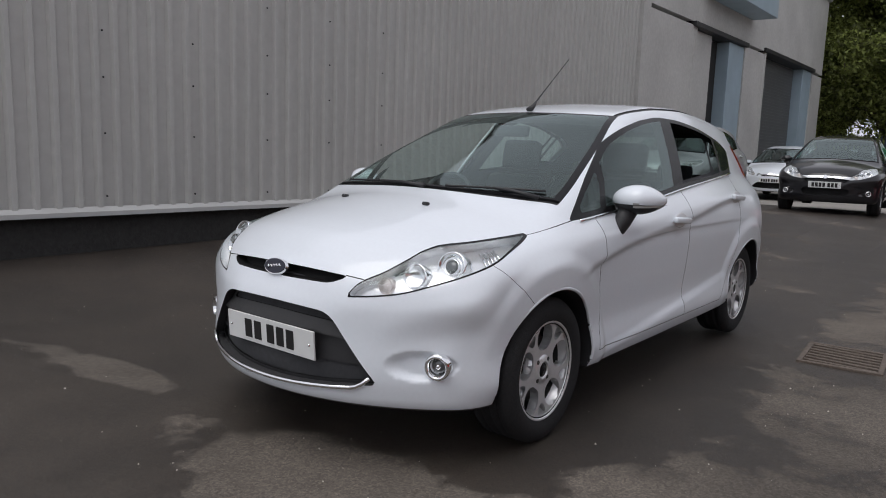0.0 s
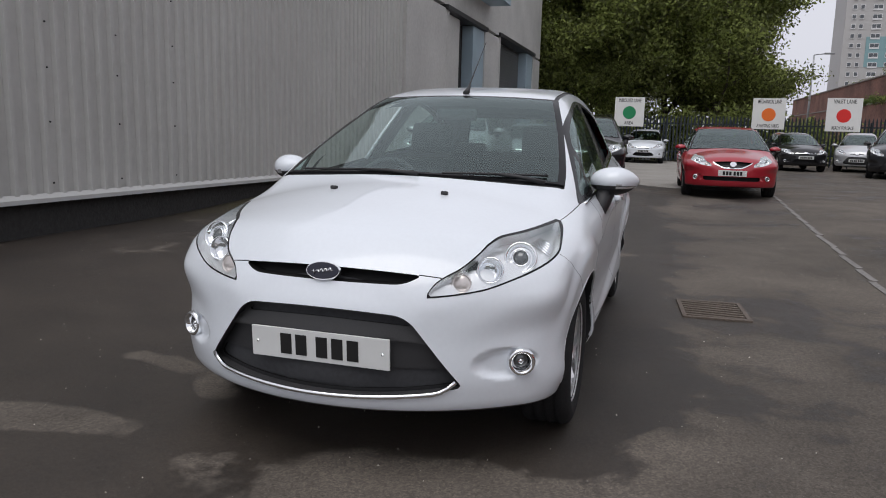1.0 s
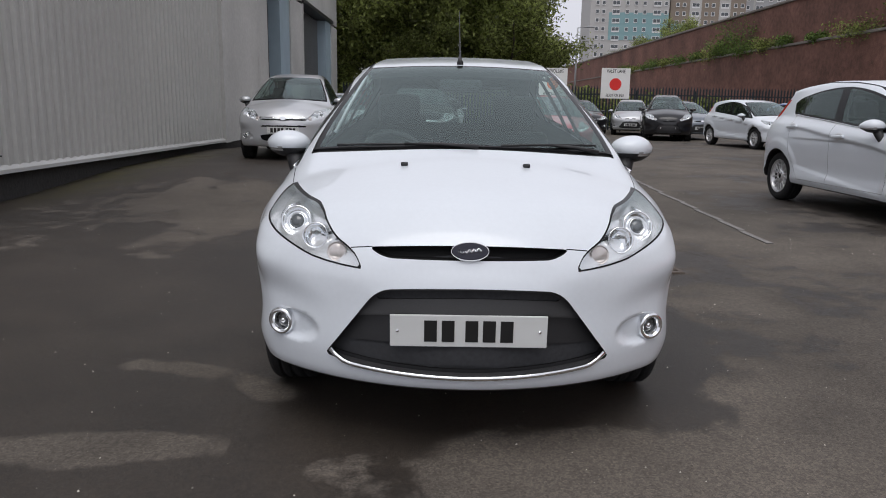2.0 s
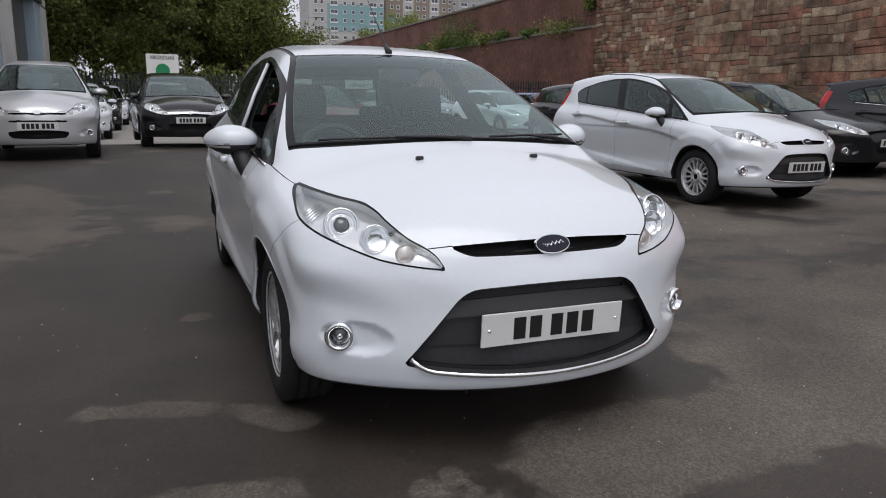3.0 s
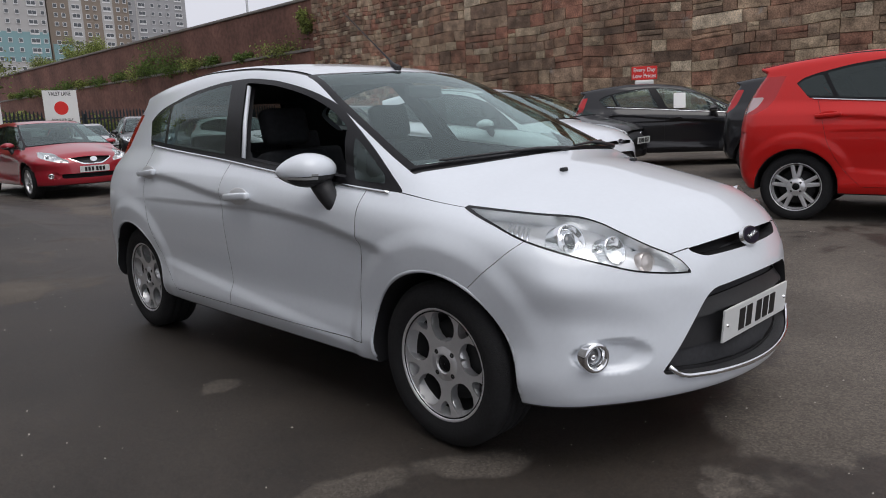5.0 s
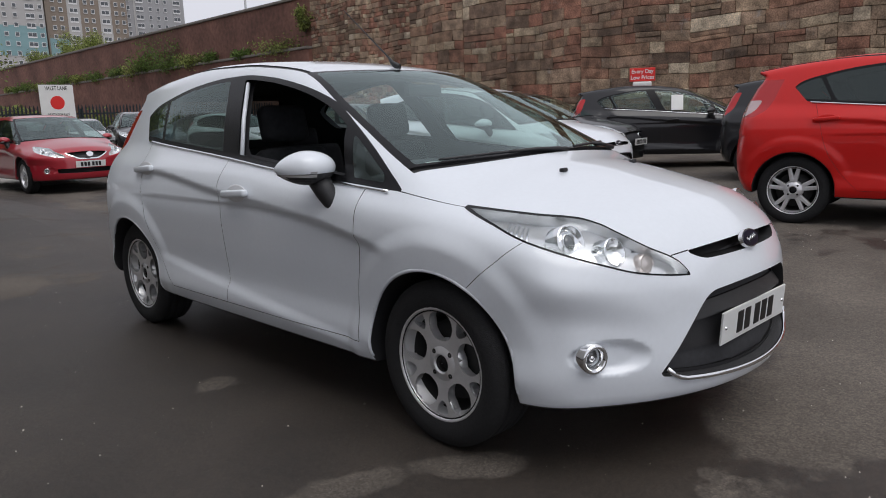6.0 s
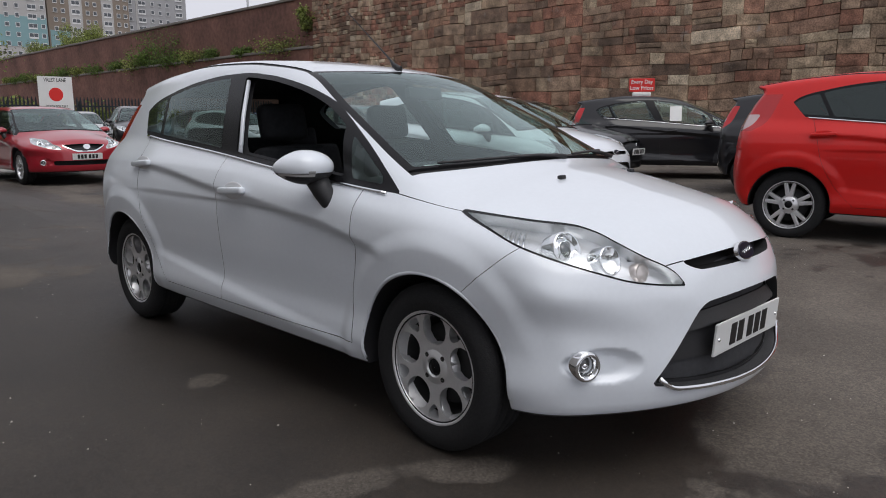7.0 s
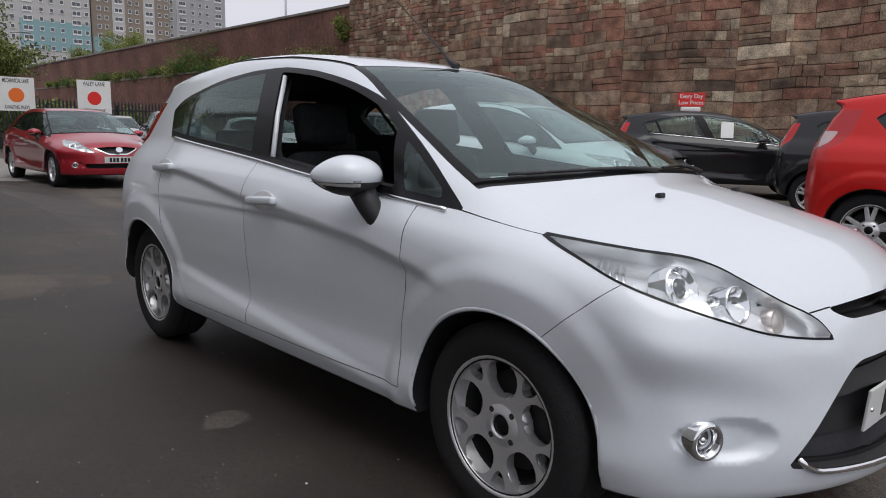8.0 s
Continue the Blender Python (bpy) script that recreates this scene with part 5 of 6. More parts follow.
# loose grit on the asphalt
GRIT = material("pale_grit", (0.42, 0.39, 0.35), 0.9, island=0.6)
rg = np.random.RandomState(17)
gv, gf = [], []
for k in range(4200):
    x, y = rg.uniform(-4.7, 5.0), rg.uniform(-3.2, 7.0)
    s_, a = 0.0016 + 0.0048 * rg.rand() ** 3, rg.uniform(0, 6.28)
    z = ground_z(x, y)
    c, d = math.cos(a) * s_, math.sin(a) * s_
    n = len(gv)
    gv += [(x + c, y + d, z - 0.001), (x - d * 0.8, y + c * 0.8, z - 0.001), (x - c, y - d, z - 0.001), (x + d * 0.8, y - c * 0.8, z - 0.001), (x, y, z + s_ * 0.9)]
    gf += [(n, n + 1, n + 4), (n + 1, n + 2, n + 4), (n + 2, n + 3, n + 4), (n + 3, n, n + 4)]
tagged(new("grit", mesh_from("grit", gv, gf, GRIT)), "scattered pale grit on the dark asphalt", "grit", kind="stuff")

# white line on the asphalt
line = thing("road_marking", "worn white line painted on the asphalt", "road marking")
y = 3.2
rnd = random.Random(3)
while y < 13.5:
    L = rnd.uniform(0.5, 1.1)
    x = 2.86 + (y - 4.08) * 0.044
    z0, z1 = ground_z(x, y), ground_z(x, y + L)
    bm = boxed(x - 0.03, x + 0.03, y, y + L, 0.0, 0.004)
    for v in bm.verts:
        v.co.z += 0.003 + (z0 if v.co.y < y + L / 2 else z1)
    part("paint_stroke", bm, LINE_PAINT, line)
    y += L + rnd.choice((0.0, 0.0, 0.04))


# ---- industrial building ----
WALL_X = -5.0
def bottom(y):
    return 0.455 - 0.0095 * y


wall = structure("wall_cladding", boxed(WALL_X - 0.3, WALL_X - 0.05, -2, 13.5, 0.4, 6.3), DARK_INSIDE, "grey ribbed metal wall of an industrial building", "wall")
sheet = bmesh.new()
prof = [(0.0, 0.0), (0.115, 0.0), (0.135, 0.042), (0.180, 0.042), (0.2, 0.0)]
pts = []
for k in range(5):
    pts += [(k * 0.2 + a, b) for a, b in prof[:-1]]
pts.append((1.0, 0.0))
rows = [[sheet.verts.new((WALL_X - 0.042 + d, a, z)) for a, d in pts] for z in (0.0, 2.3, 4.6, 6.0)]
for r0, r1 in zip(rows, rows[1:]):
    for k in range(len(pts) - 1):
        sheet.faces.new((r0[k], r0[k + 1], r1[k + 1], r1[k]))
sheet_me = bpy.data.meshes.new("cladding_sheet")
sheet.to_mesh(sheet_me)
sheet.free()
sheet_me.materials.append(CLADDING)
screw_bm = bmesh.new()
bmesh.ops.create_uvsphere(screw_bm, u_segments=8, v_segments=5, radius=0.011)
screw_me = bpy.data.meshes.new("screw")
screw_bm.to_mesh(screw_me)
screw_bm.free()
screw_me.materials.append(PLASTIC)
for k in range(-2, 14):
    sh = attach("cladding_sheet", sheet_me, wall, m=pose(0, k + 0.09, bottom(k)))
    for z in (0.12, 0.75, 1.3, 1.75, 2.3, 2.85):
        if k < 6:
            attach("screw", screw_me, sh, m=pose(WALL_X - 0.02, 0.03, z))
bm = bmesh.new()
for a, b, z0, z1, d in ((-2, 13.6, -0.07, 0.0, 0.05),):
    vs = [bm.verts.new((WALL_X + dx, y, bottom(y) + z)) for y in (a, b) for dx, z in ((-0.1, z0), (d, z0), (d, z0 + 0.045), (-0.02, z1 + 0.02))]
    for k in range(3):
        bm.faces.new((vs[k], vs[k + 1], vs[k + 5], vs[k + 4]))
structure("trim_flashing", bm, FLASHING, "pale metal drip flashing along the wall's foot", "flashing")
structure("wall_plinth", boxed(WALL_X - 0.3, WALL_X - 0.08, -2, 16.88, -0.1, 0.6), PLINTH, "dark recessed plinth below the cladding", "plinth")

# concrete part with the two loading bays
front = bmesh.new()
BAYS = ((16.9, 21.3, 4.55), (23.4, 30.3, 4.65))
ys_ = [13.6, 16.9, 21.3, 23.4, 30.3, 32.0]
for a, b in ((13.6, 16.9), (21.3, 23.4), (30.3, 32.0)):
    box(front, WALL_X - 0.4, WALL_X + 0.02, a, b, 0.24 if a < 14 else -0.1, 4.5)
box(front, WALL_X - 0.4, WALL_X + 0.02, 13.6, 32.0, 4.6, 7.6)
box(front, WALL_X - 0.35, WALL_X + 0.06, 13.55, 13.95, 0.24, 7.5)
box(front, WALL_X - 12, WALL_X - 0.4, 31.7, 32.0, -0.1, 7.6)
structure("wall_bays", front, RENDERED, "stained grey painted concrete front with two loading bays", "wall")
structure("wall_roof_edge", boxed(WALL_X - 0.5, WALL_X + 0.12, 13.5, 32.1, 7.6, 7.85, 0.02), FLASHING, "metal capping along the roof edge", "capping")
structure("wall_hall_end", boxed(WALL_X - 14, WALL_X - 13.7, -2, 32, 0, 6.3), RENDERED, "plain far wall of the hall", "wall")
structure("wall_hall_gable", boxed(WALL_X - 13.7, WALL_X - 0.3, -2, -1.8, 0, 6.3), RENDERED, "plain end wall of the hall", "wall")
structure("roof_hall", boxed(WALL_X - 14.1, WALL_X + 0.04, -2.1, 13.45, 6.3, 6.45, 0.02), FLASHING, "flat grey metal roof of the hall", "roof")
structure("roof_bays", boxed(WALL_X - 14.1, WALL_X - 0.5, 13.5, 32.1, 7.6, 7.75, 0.02), FLASHING, "flat grey metal roof above the loading bays", "roof")
for i, (a, b, top) in enumerate(BAYS):
    d = thing("door_%d" % (i + 1), "grey roller shutter in a pale blue frame" if i else "tall grey sliding door in a pale blue frame", "door", kind="structure")
    part("lintel", boxed(WALL_X - 0.42, WALL_X + 0.10, a - 0.12, b + 0.12, top - 0.08, top + 0.05, 0.01), PLASTIC, d)
    part("door_frame", boxed(WALL_X - 0.42, WALL_X - 0.02, b - 1.4, b - 0.003, 0, top - 0.09, 0.01), DOOR_BLUE, d)
    part("door_frame", boxed(WALL_X - 0.42, WALL_X + 0.03, a + 0.003, a + 0.2, 0, top - 0.09, 0.01), RENDERED, d)
    if i:
        z = 0.02
        while z < top - 0.15:
            part("slat", boxed(WALL_X - 0.40, WALL_X - 0.37, a + 0.2, b - 1.4, z, z + 0.108, 0.008, 1), SHUTTER, d)
            z += 0.11
    else:
        # pale door leaf
        part("door_leaf", boxed(WALL_X - 0.16, WALL_X - 0.10, a + 0.2, a + 1.7, 0.02, top - 0.1, 0.01), RENDERED, d)
        # dark sheet across the opening, coloured as the unlit interior
        part("door_leaf", boxed(WALL_X - 0.44, WALL_X - 0.38, a + 1.7, b - 1.4, 0.02, top - 0.1, 0.01), DARK_INSIDE, d)
        part("bollard", boxed(WALL_X - 0.1, WALL_X + 0.02, b - 1.62, b - 1.5, 0, 1.6, 0.03), FLASHING, d)
bm = boxed(WALL_X, WALL_X + 0.75, 17.6, 21.8, 5.35, 6.3, 0.02)
structure("canopy", bm, DOOR_BLUE, "pale blue-grey box canopy above the loading bay", "canopy")

# ---- walls along the far side ----
STONE_X = 20.0
END_Y = 30.2
structure("wall_stone_core", boxed(STONE_X + 0.16, STONE_X + 1.2, -30, END_Y - 0.02, -0.2, 8.6), MORTAR, "rough sandstone block retaining wall", "wall")
structure("wall_brick", boxed(STONE_X + 0.25, STONE_X + 1.0, END_Y, 130, -0.2, 7.35), BRICK, "tall weathered red brick boundary wall", "wall")
structure("wall_brick_lower", boxed(STONE_X - 0.15, STONE_X + 0.248, END_Y, 130, -0.2, 4.75), BRICK, "thicker lower stage of the brick wall", "wall")
bm = bmesh.new()
box(bm, STONE_X - 0.22, STONE_X + 0.246, END_Y, 130, 4.76, 4.9, 0.03)
structure("trim_ledge", bm, COPING, "weathered sloping stone ledge on the brick wall", "ledge")
structure("trim_coping", boxed(STONE_X + 0.15, STONE_X + 1.1, END_Y, 130, 7.352, 7.5, 0.03), COPING, "flat pale coping on the brick wall", "coping")


# ---- signs ----
def lane_sign(x, y, top, dot, line1, line2, w=1.24, h=1.12, rz=0):
    s = thing("lane_sign", "white square sign with a large coloured dot on two posts", "sign", pose(x, y, 0, 0, 0, rz), group="lane signs")
    bd = part("sign_board", boxed(-w / 2, w / 2, -0.012, 0.012, top - h, top, 0.004), SIGN_WHITE, s)
    for sx in (-0.35, 0.35):
        bm = bmesh.new()
        tube(bm, [(sx, 0.045, 0), (sx, 0.045, top - 0.05)], 0.022, 10)
        part("post", bm, STEEL_GREEN, s)
    bm = bmesh.new()
    oval(bm, 0.27, 0.27, 0.004, 40)
    part("dot", bm, dot, bd, m=pose(0, -0.0125, top - h * 0.53))
    words("lettering", line1, 0.23, INK, bd, pose(0, -0.0145, top - 0.15, 90), min(0.8, 7.6 / len(line1) * 0.9))
    words("lettering", line2, 0.2, INK, bd, pose(0, -0.0145, top - h + 0.14, 90), min(0.8, 8.6 / len(line2) * 0.9))
    return s


lane_sign(-0.66, 31.0, 2.86, SIGN_GREEN, "INBOUND LANE", "AREA", 1.28, 1.28)
lane_sign(5.2, 32.0, 2.93, SIGN_ORANGE, "MECHANICAL LANE", "AWAITING PARTS", 1.33, 1.33)
lane_sign(8.15, 32.0, 2.97, SIGN_RED, "VALET LANE", "READY FOR SALE", 1.36, 1.4)

# ---- palisade fence ----
fence = thing("palisade_fence", "dark steel palisade fence with pointed pales", "fence")
bm = bmesh.new()
a = [bm.verts.new(v) for v in ((-0.035, 0, 0.05), (0.035, 0, 0.05), (0.035, 0, 2.05), (0, 0, 2.2), (-0.035, 0, 2.05))]
b = [bm.verts.new(v.co + Vector((0, 0.02, 0))) for v in a]
bm.faces.new(a), bm.faces.new(b[::-1])
for k in range(5):
    bm.faces.new((a[(k + 1) % 5], a[k], b[k], b[(k + 1) % 5]))
pale_me = bpy.data.meshes.new("pale")
bm.to_mesh(pale_me)
bm.free()
pale_me.materials.append(STEEL_GREEN)
for k in range(160):
    x = -4.9 + k * 0.155
    if x < STONE_X - 0.3:
        attach("pale", pale_me, fence, m=pose(x, 33.6, 0))
for z in (0.45, 1.75):
    part("rail", boxed(-4.9, STONE_X - 0.3, 33.63, 33.68, z, z + 0.06), STEEL_GREEN, fence)
for k in range(9):
    part("post", boxed(-4.9 + k * 2.9, -4.82 + k * 2.9, 33.66, 33.76, 0, 2.0), STEEL_GREEN, fence)


# ---- drain grate ----
GULLY = material("gully_depth_shade", (0.004, 0.004, 0.004), 1.0, spec=0.0)
drain = thing("drain_grate", "rusty cast iron drain grate sunk in the asphalt", "drain", pose(1.48, 2.40, -0.028, 0, 0, 4))
for x0, x1, y0, y1 in ((-0.225, 0.225, -0.27, -0.24), (-0.225, 0.225, 0.24, 0.27), (-0.225, -0.195, -0.24, 0.24), (0.195, 0.225, -0.24, 0.24)):
    part("frame_bar", boxed(x0, x1, y0, y1, 0.0, 0.022, 0.004), IRON, drain)
# shallow black sheet; its colour stands for the shaded depth below the bars
part("gully", boxed(-0.194, 0.194, -0.239, 0.239, -0.02, -0.012), GULLY, drain)
for k in range(7):
    y = -0.24 + 0.48 * (k + 0.5) / 7
    part("grate_bar", boxed(-0.196, 0.196, -0.013, 0.013, -0.006, 0.020, 0.003), IRON, drain, m=pose(0, y, 0, 0, 0, -6))

# ---- tower blocks far off ----
TOWER_WHITE = material("pale_render", (0.46, 0.45, 0.44), 0.8, vary=(0.05, 0.06))
TOWER_TEAL = material("teal_panels", (0.22, 0.36, 0.38), 0.7, vary=(0.05, 0.08))
TOWER_BROWN = material("brown_panels", (0.25, 0.205, 0.165), 0.8, vary=(0.05, 0.06))
TOWER_GREY = material("grey_render", (0.36, 0.36, 0.37), 0.8, vary=(0.05, 0.06))
PANE = material("far_window_pane", (0.09, 0.10, 0.11), 0.12)
FRAME_WHITE = material("white_window_frame", (0.75, 0.75, 0.75), 0.5)


def slab(name, w, z0, z1, d, mat):
    bm = boxed(-w / 2, w / 2, -d, 0, z0, z1)
    me = bpy.data.meshes.new(name)
    bm.to_mesh(me)
    bm.free()
    me.materials.append(mat)
    return me


WIDE_WINDOW, NARROW_WINDOW = slab("wide_window", 2.5, -0.35, 1.25, 0.1, FRAME_WHITE), slab("narrow_window", 1.15, -0.1, 1.25, 0.1, FRAME_WHITE)
WIDE_PANE, NARROW_PANE = slab("wide_pane", 1.05, 0.12, 1.13, 0.02, PANE), slab("narrow_pane", 0.9, 0.12, 1.13, 0.02, PANE)


def tower(label, x0, x1, y, wall_mat, bands, cols, height=62):
    t = thing("tower_block", label, "tower block", pose(3.4, y, 0))
    part("wall", boxed(x0, x1, 0, 16, 0, height), wall_mat, t)
    for a, b, z0, z1, mat in bands:
        part("panel_band", boxed(x0 + a, x0 + b, -0.10, -0.004, z0, z1), mat, t)
    for storey in range(4, 20):
        for c, wide in cols:
            w = attach("window", WIDE_WINDOW if wide else NARROW_WINDOW, t, m=pose(x0 + c, -0.104, storey * 2.7 + 0.9))
            for dx in ((-0.58, 0.58) if wide else (0,)):
                attach("pane", WIDE_PANE if wide else NARROW_PANE, w, m=pose(dx, -0.102, 0))
    return t


tower("pale tower block with a teal lower band and white windows", 44.3, 69.6, 240, TOWER_WHITE, ((6, 25.2, 22.4, 31.0, TOWER_TEAL),), ((2.2, 0), (4.2, 0), (8.2, 1), (11.8, 0), (14.6, 0), (17.4, 0), (21.4, 1), (24.2, 0)))
tower("brown tower block with pale vertical window strips", 70.6, 95.0, 242, TOWER_BROWN, ((6.2, 10.0, 0, 62, TOWER_WHITE), (15.8, 19.4, 0, 62, TOWER_WHITE), (0.4, 6.1, 22, 28, TOWER_TEAL)), ((2.2, 0), (4.4, 0), (8.1, 1), (11.6, 0), (13.8, 0), (17.6, 1), (21.0, 0), (23.2, 0)))
tower("grey tower block with white windows", 95.6, 116.5, 246, TOWER_GREY, ((3.4, 4.0, 0, 62, TOWER_WHITE),), ((1.6, 0), (5.4, 1), (9.0, 0), (11.6, 0), (14.2, 0), (18.2, 1)))


# ---- lamp posts ----
def lamp_post(x, y, h):
    lp = thing("street_lamp", "slim grey steel street lamp", "street lamp", pose(x, y, 0), group="street lamps")
    bm = bmesh.new()
    tube(bm, [(0, 0, 0), (0, 0, h * 0.5), (0, 0, h)], [0.11, 0.08, 0.055], 10)
    part("pole", bm, GALV, lp, smooth=True)
    bm = bmesh.new()
    tube(bm, [(0, 0, h), (0.3, 0, h + 0.05), (0.9, 0, h + 0.1)], 0.04, 8)
    part("arm", bm, GALV, lp, smooth=True)
    part("lantern", boxed(0.7, 1.4, -0.14, 0.14, h + 0.04, h + 0.17, 0.05), GALV, lp)


lamp_post(11.3, 60, 7.6)
lamp_post(22.4, 40.3, 11.5)


# ---- trees ----
def leaf_cloud(centres, per, spread, size, seed):
    """Many small leaves round the given centres, as arrays of corners and faces."""
    r = np.random.RandomState(seed)
    c = np.repeat(np.array(centres), per, axis=0)
    c = c + r.normal(0, 1, c.shape) * spread * np.array((1, 1, 0.75))
    n = r.normal(0, 1, c.shape)
    n /= np.linalg.norm(n, axis=1, keepdims=True)
    u = np.cross(n, r.normal(0, 1, c.shape))
    u /= np.maximum(np.linalg.norm(u, axis=1, keepdims=True), 1e-6)
    w = np.cross(n, u)
    s = size * r.uniform(0.6, 1.3, (len(c), 1))
    V = np.stack([c - u * s, c - w * s * 0.5 + n * s * 0.1, c + u * s, c + w * s * 0.5 + n * s * 0.1], 1).reshape(-1, 3)
    F = np.arange(len(V)).reshape(-1, 4)
    return V, F.tolist()


def grow(seed, height, spread, droop):
    """Trunk and limbs as tapered bars; returns the wood and the twig ends."""
    r = random.Random(seed)
    wood, tips = bmesh.new(), []

    def limb(p, d, length, rad, depth):
        pts, rads = [p], [rad]
        q, v = p.copy(), d.normalized()
        n = 4
        for k in range(n):
            v = (v + Vector((r.uniform(-0.2, 0.2), r.uniform(-0.2, 0.2), r.uniform(-0.1, 0.16) - droop * (depth > 1)))).normalized()
            q = q + v * length / n
            pts.append(q.copy())
            rads.append(max(rad * (1 - 0.75 * (k + 1) / n), 0.008))
            if depth >= 1:
                tips.append(tuple(q))
            if depth < 3:
                for _ in range(3 if depth == 0 else 2):
                    a = r.uniform(0, math.tau)
                    e = (v * 0.5 + Vector((math.cos(a), math.sin(a), r.uniform(0.0, 0.6))) * spread).normalized()
                    limb(q, e, length * r.uniform(0.36, 0.55), rads[-1] * 0.6, depth + 1)
        tube(wood, pts, rads, 6 if depth < 2 else 4)

    limb(Vector((0, 0, 0)), Vector((0, 0, 1)), height * 0.75, height * 0.018, 0)
    return wood, tips


def tree_meshes(seed, height, spread, droop, per, size):
    wood, tips = grow(seed, height, spread, droop)
    me = bpy.data.meshes.new("trunk")
    wood.to_mesh(me)
    wood.free()
    me.materials.append(BARK)
    V, F = leaf_cloud(tips, per, 0.36, size, seed)
    keep = [f for k, f in enumerate(F) if V[f[0]][2] > 0.5]
    crown = mesh_from("crown", V, keep, LEAF)
    return me, crown


TREES = [tree_meshes(5, 10.5, 0.9, 0.08, 14, 0.10), tree_meshes(11, 12.0, 0.8, 0.10, 14, 0.10), tree_meshes(23, 9.0, 1.0, 0.04, 14, 0.095)]
for i, (x, y, k, rz, sc) in enumerate(((-8.5, 37.5, 0, 10, 1.1), (-5.2, 39.0, 1, 80, 1.15), (-2.0, 37.6, 2, 200, 1.25), (0.8, 39.4, 1, 140, 1.05), (3.2, 38.0, 0, 300, 1.0), (4.2, 39.5, 2, 30, 1.05), (-3.8, 43, 0, 170, 1.25), (2.0, 43.5, 1, 250, 1.15), (-7.0, 36.0, 2, 330, 0.75), (-0.4, 36.2, 2, 110, 0.62))):
    t = thing("tree", "broad-leaved tree with drooping dark green foliage behind the fence", "tree", pose(x, y, 0, 0, 0, rz) @ Matrix.Scale(sc, 4), group="trees behind the fence")
    attach("trunk", TREES[k][0], t)
    attach("crown", TREES[k][1], t)


for i, (x, y, w, h) in enumerate(((-7.5, 35.2, 2.6, 2.8), (-4.4, 35.0, 2.4, 2.2), (-1.2, 35.3, 2.8, 2.6), (1.8, 35.0, 2.4, 2.3), (4.6, 35.2, 2.6, 2.5), (7.4, 35.4, 2.2, 1.9), (10.5, 35.3, 2.4, 1.5), (14.0, 35.6, 2.4, 1.4))):
    t = thing("bush", "dense dark green bush behind the fence", "bush", pose(x, y, 0), group="bushes behind the fence")
    r = np.random.RandomState(90 + i)
    tips = np.stack([r.normal(0, w * 0.42, 70), r.normal(0, 0.4, 70), r.uniform(0.1, h, 70)], 1)
    bm = bmesh.new()
    for q in tips[:12]:
        tube(bm, [(q[0] * 0.2, q[1] * 0.2, 0), (q[0] * 0.6, q[1] * 0.6, q[2] * 0.5), tuple(q)], [0.04, 0.025, 0.01], 5)
    part("stems", bm, BARK, t)
    V, F = leaf_cloud(tips, 45, 0.3, 0.12, 90 + i)
    attach("foliage", mesh_from("foliage", V, [f for f in F if V[f[0]][2] > 0.02], LEAF), t)


# ---- plants on the brick wall's ledge ----
def shrub(x, y, z, w, h, seed, mat, name="shrub"):
    r = random.Random(seed)
    s = thing(name, "self-sown light green shrub on the wall's ledge", "shrub", pose(x, y, z), group="wall shrubs")
    bm = bmesh.new()
    tips = []
    for k in range(9):
        a, l = r.uniform(0, math.tau), r.uniform(0.5, 1.0)
        p = [Vector((0, 0, 0))]
        for j in range(3):
            p.append(p[-1] + Vector((math.cos(a) * 0.12 * w, math.sin(a) * w * 0.28, h * 0.33 * l)))
            tips.append(tuple(p[-1]))
        tube(bm, p, [0.03, 0.02, 0.015, 0.006], 5)
    part("stem", bm, BARK, s)
    V, F = leaf_cloud(tips, 55, 0.16 * w, 0.075, seed)
    attach("foliage", mesh_from("foliage", V, F, mat), s)


shrub(STONE_X + 0.02, 47.5, 4.9, 2.6, 1.9, 1, LEAF_LIGHT)
shrub(STONE_X + 0.02, 51.0, 4.9, 1.8, 1.1, 2, LEAF_LIGHT)
rs = random.Random(8)
for k in range(16):
    shrub(STONE_X + 0.02, 33.5 + k * 3.3 + rs.uniform(-1, 1), 4.9, rs.uniform(0.8, 2.2), rs.uniform(0.15, 0.5), 20 + k, LEAF_LIGHT if k % 3 else LEAF)
shrub(STONE_X + 0.1, END_Y + 0.5, 5.6, 0.8, 1.2, 77, LEAF)
for k, y in enumerate((74, 82, 98)):
    t = thing("tree", "dark green tree showing over the brick wall", "tree", pose(STONE_X + 5.0, y, 0, 0, 0, 50 * k) @ Matrix.Scale(0.8, 4), group="trees behind the brick wall")
    attach("trunk", TREES[k][0], t)
    attach("crown", TREES[k][1], t)


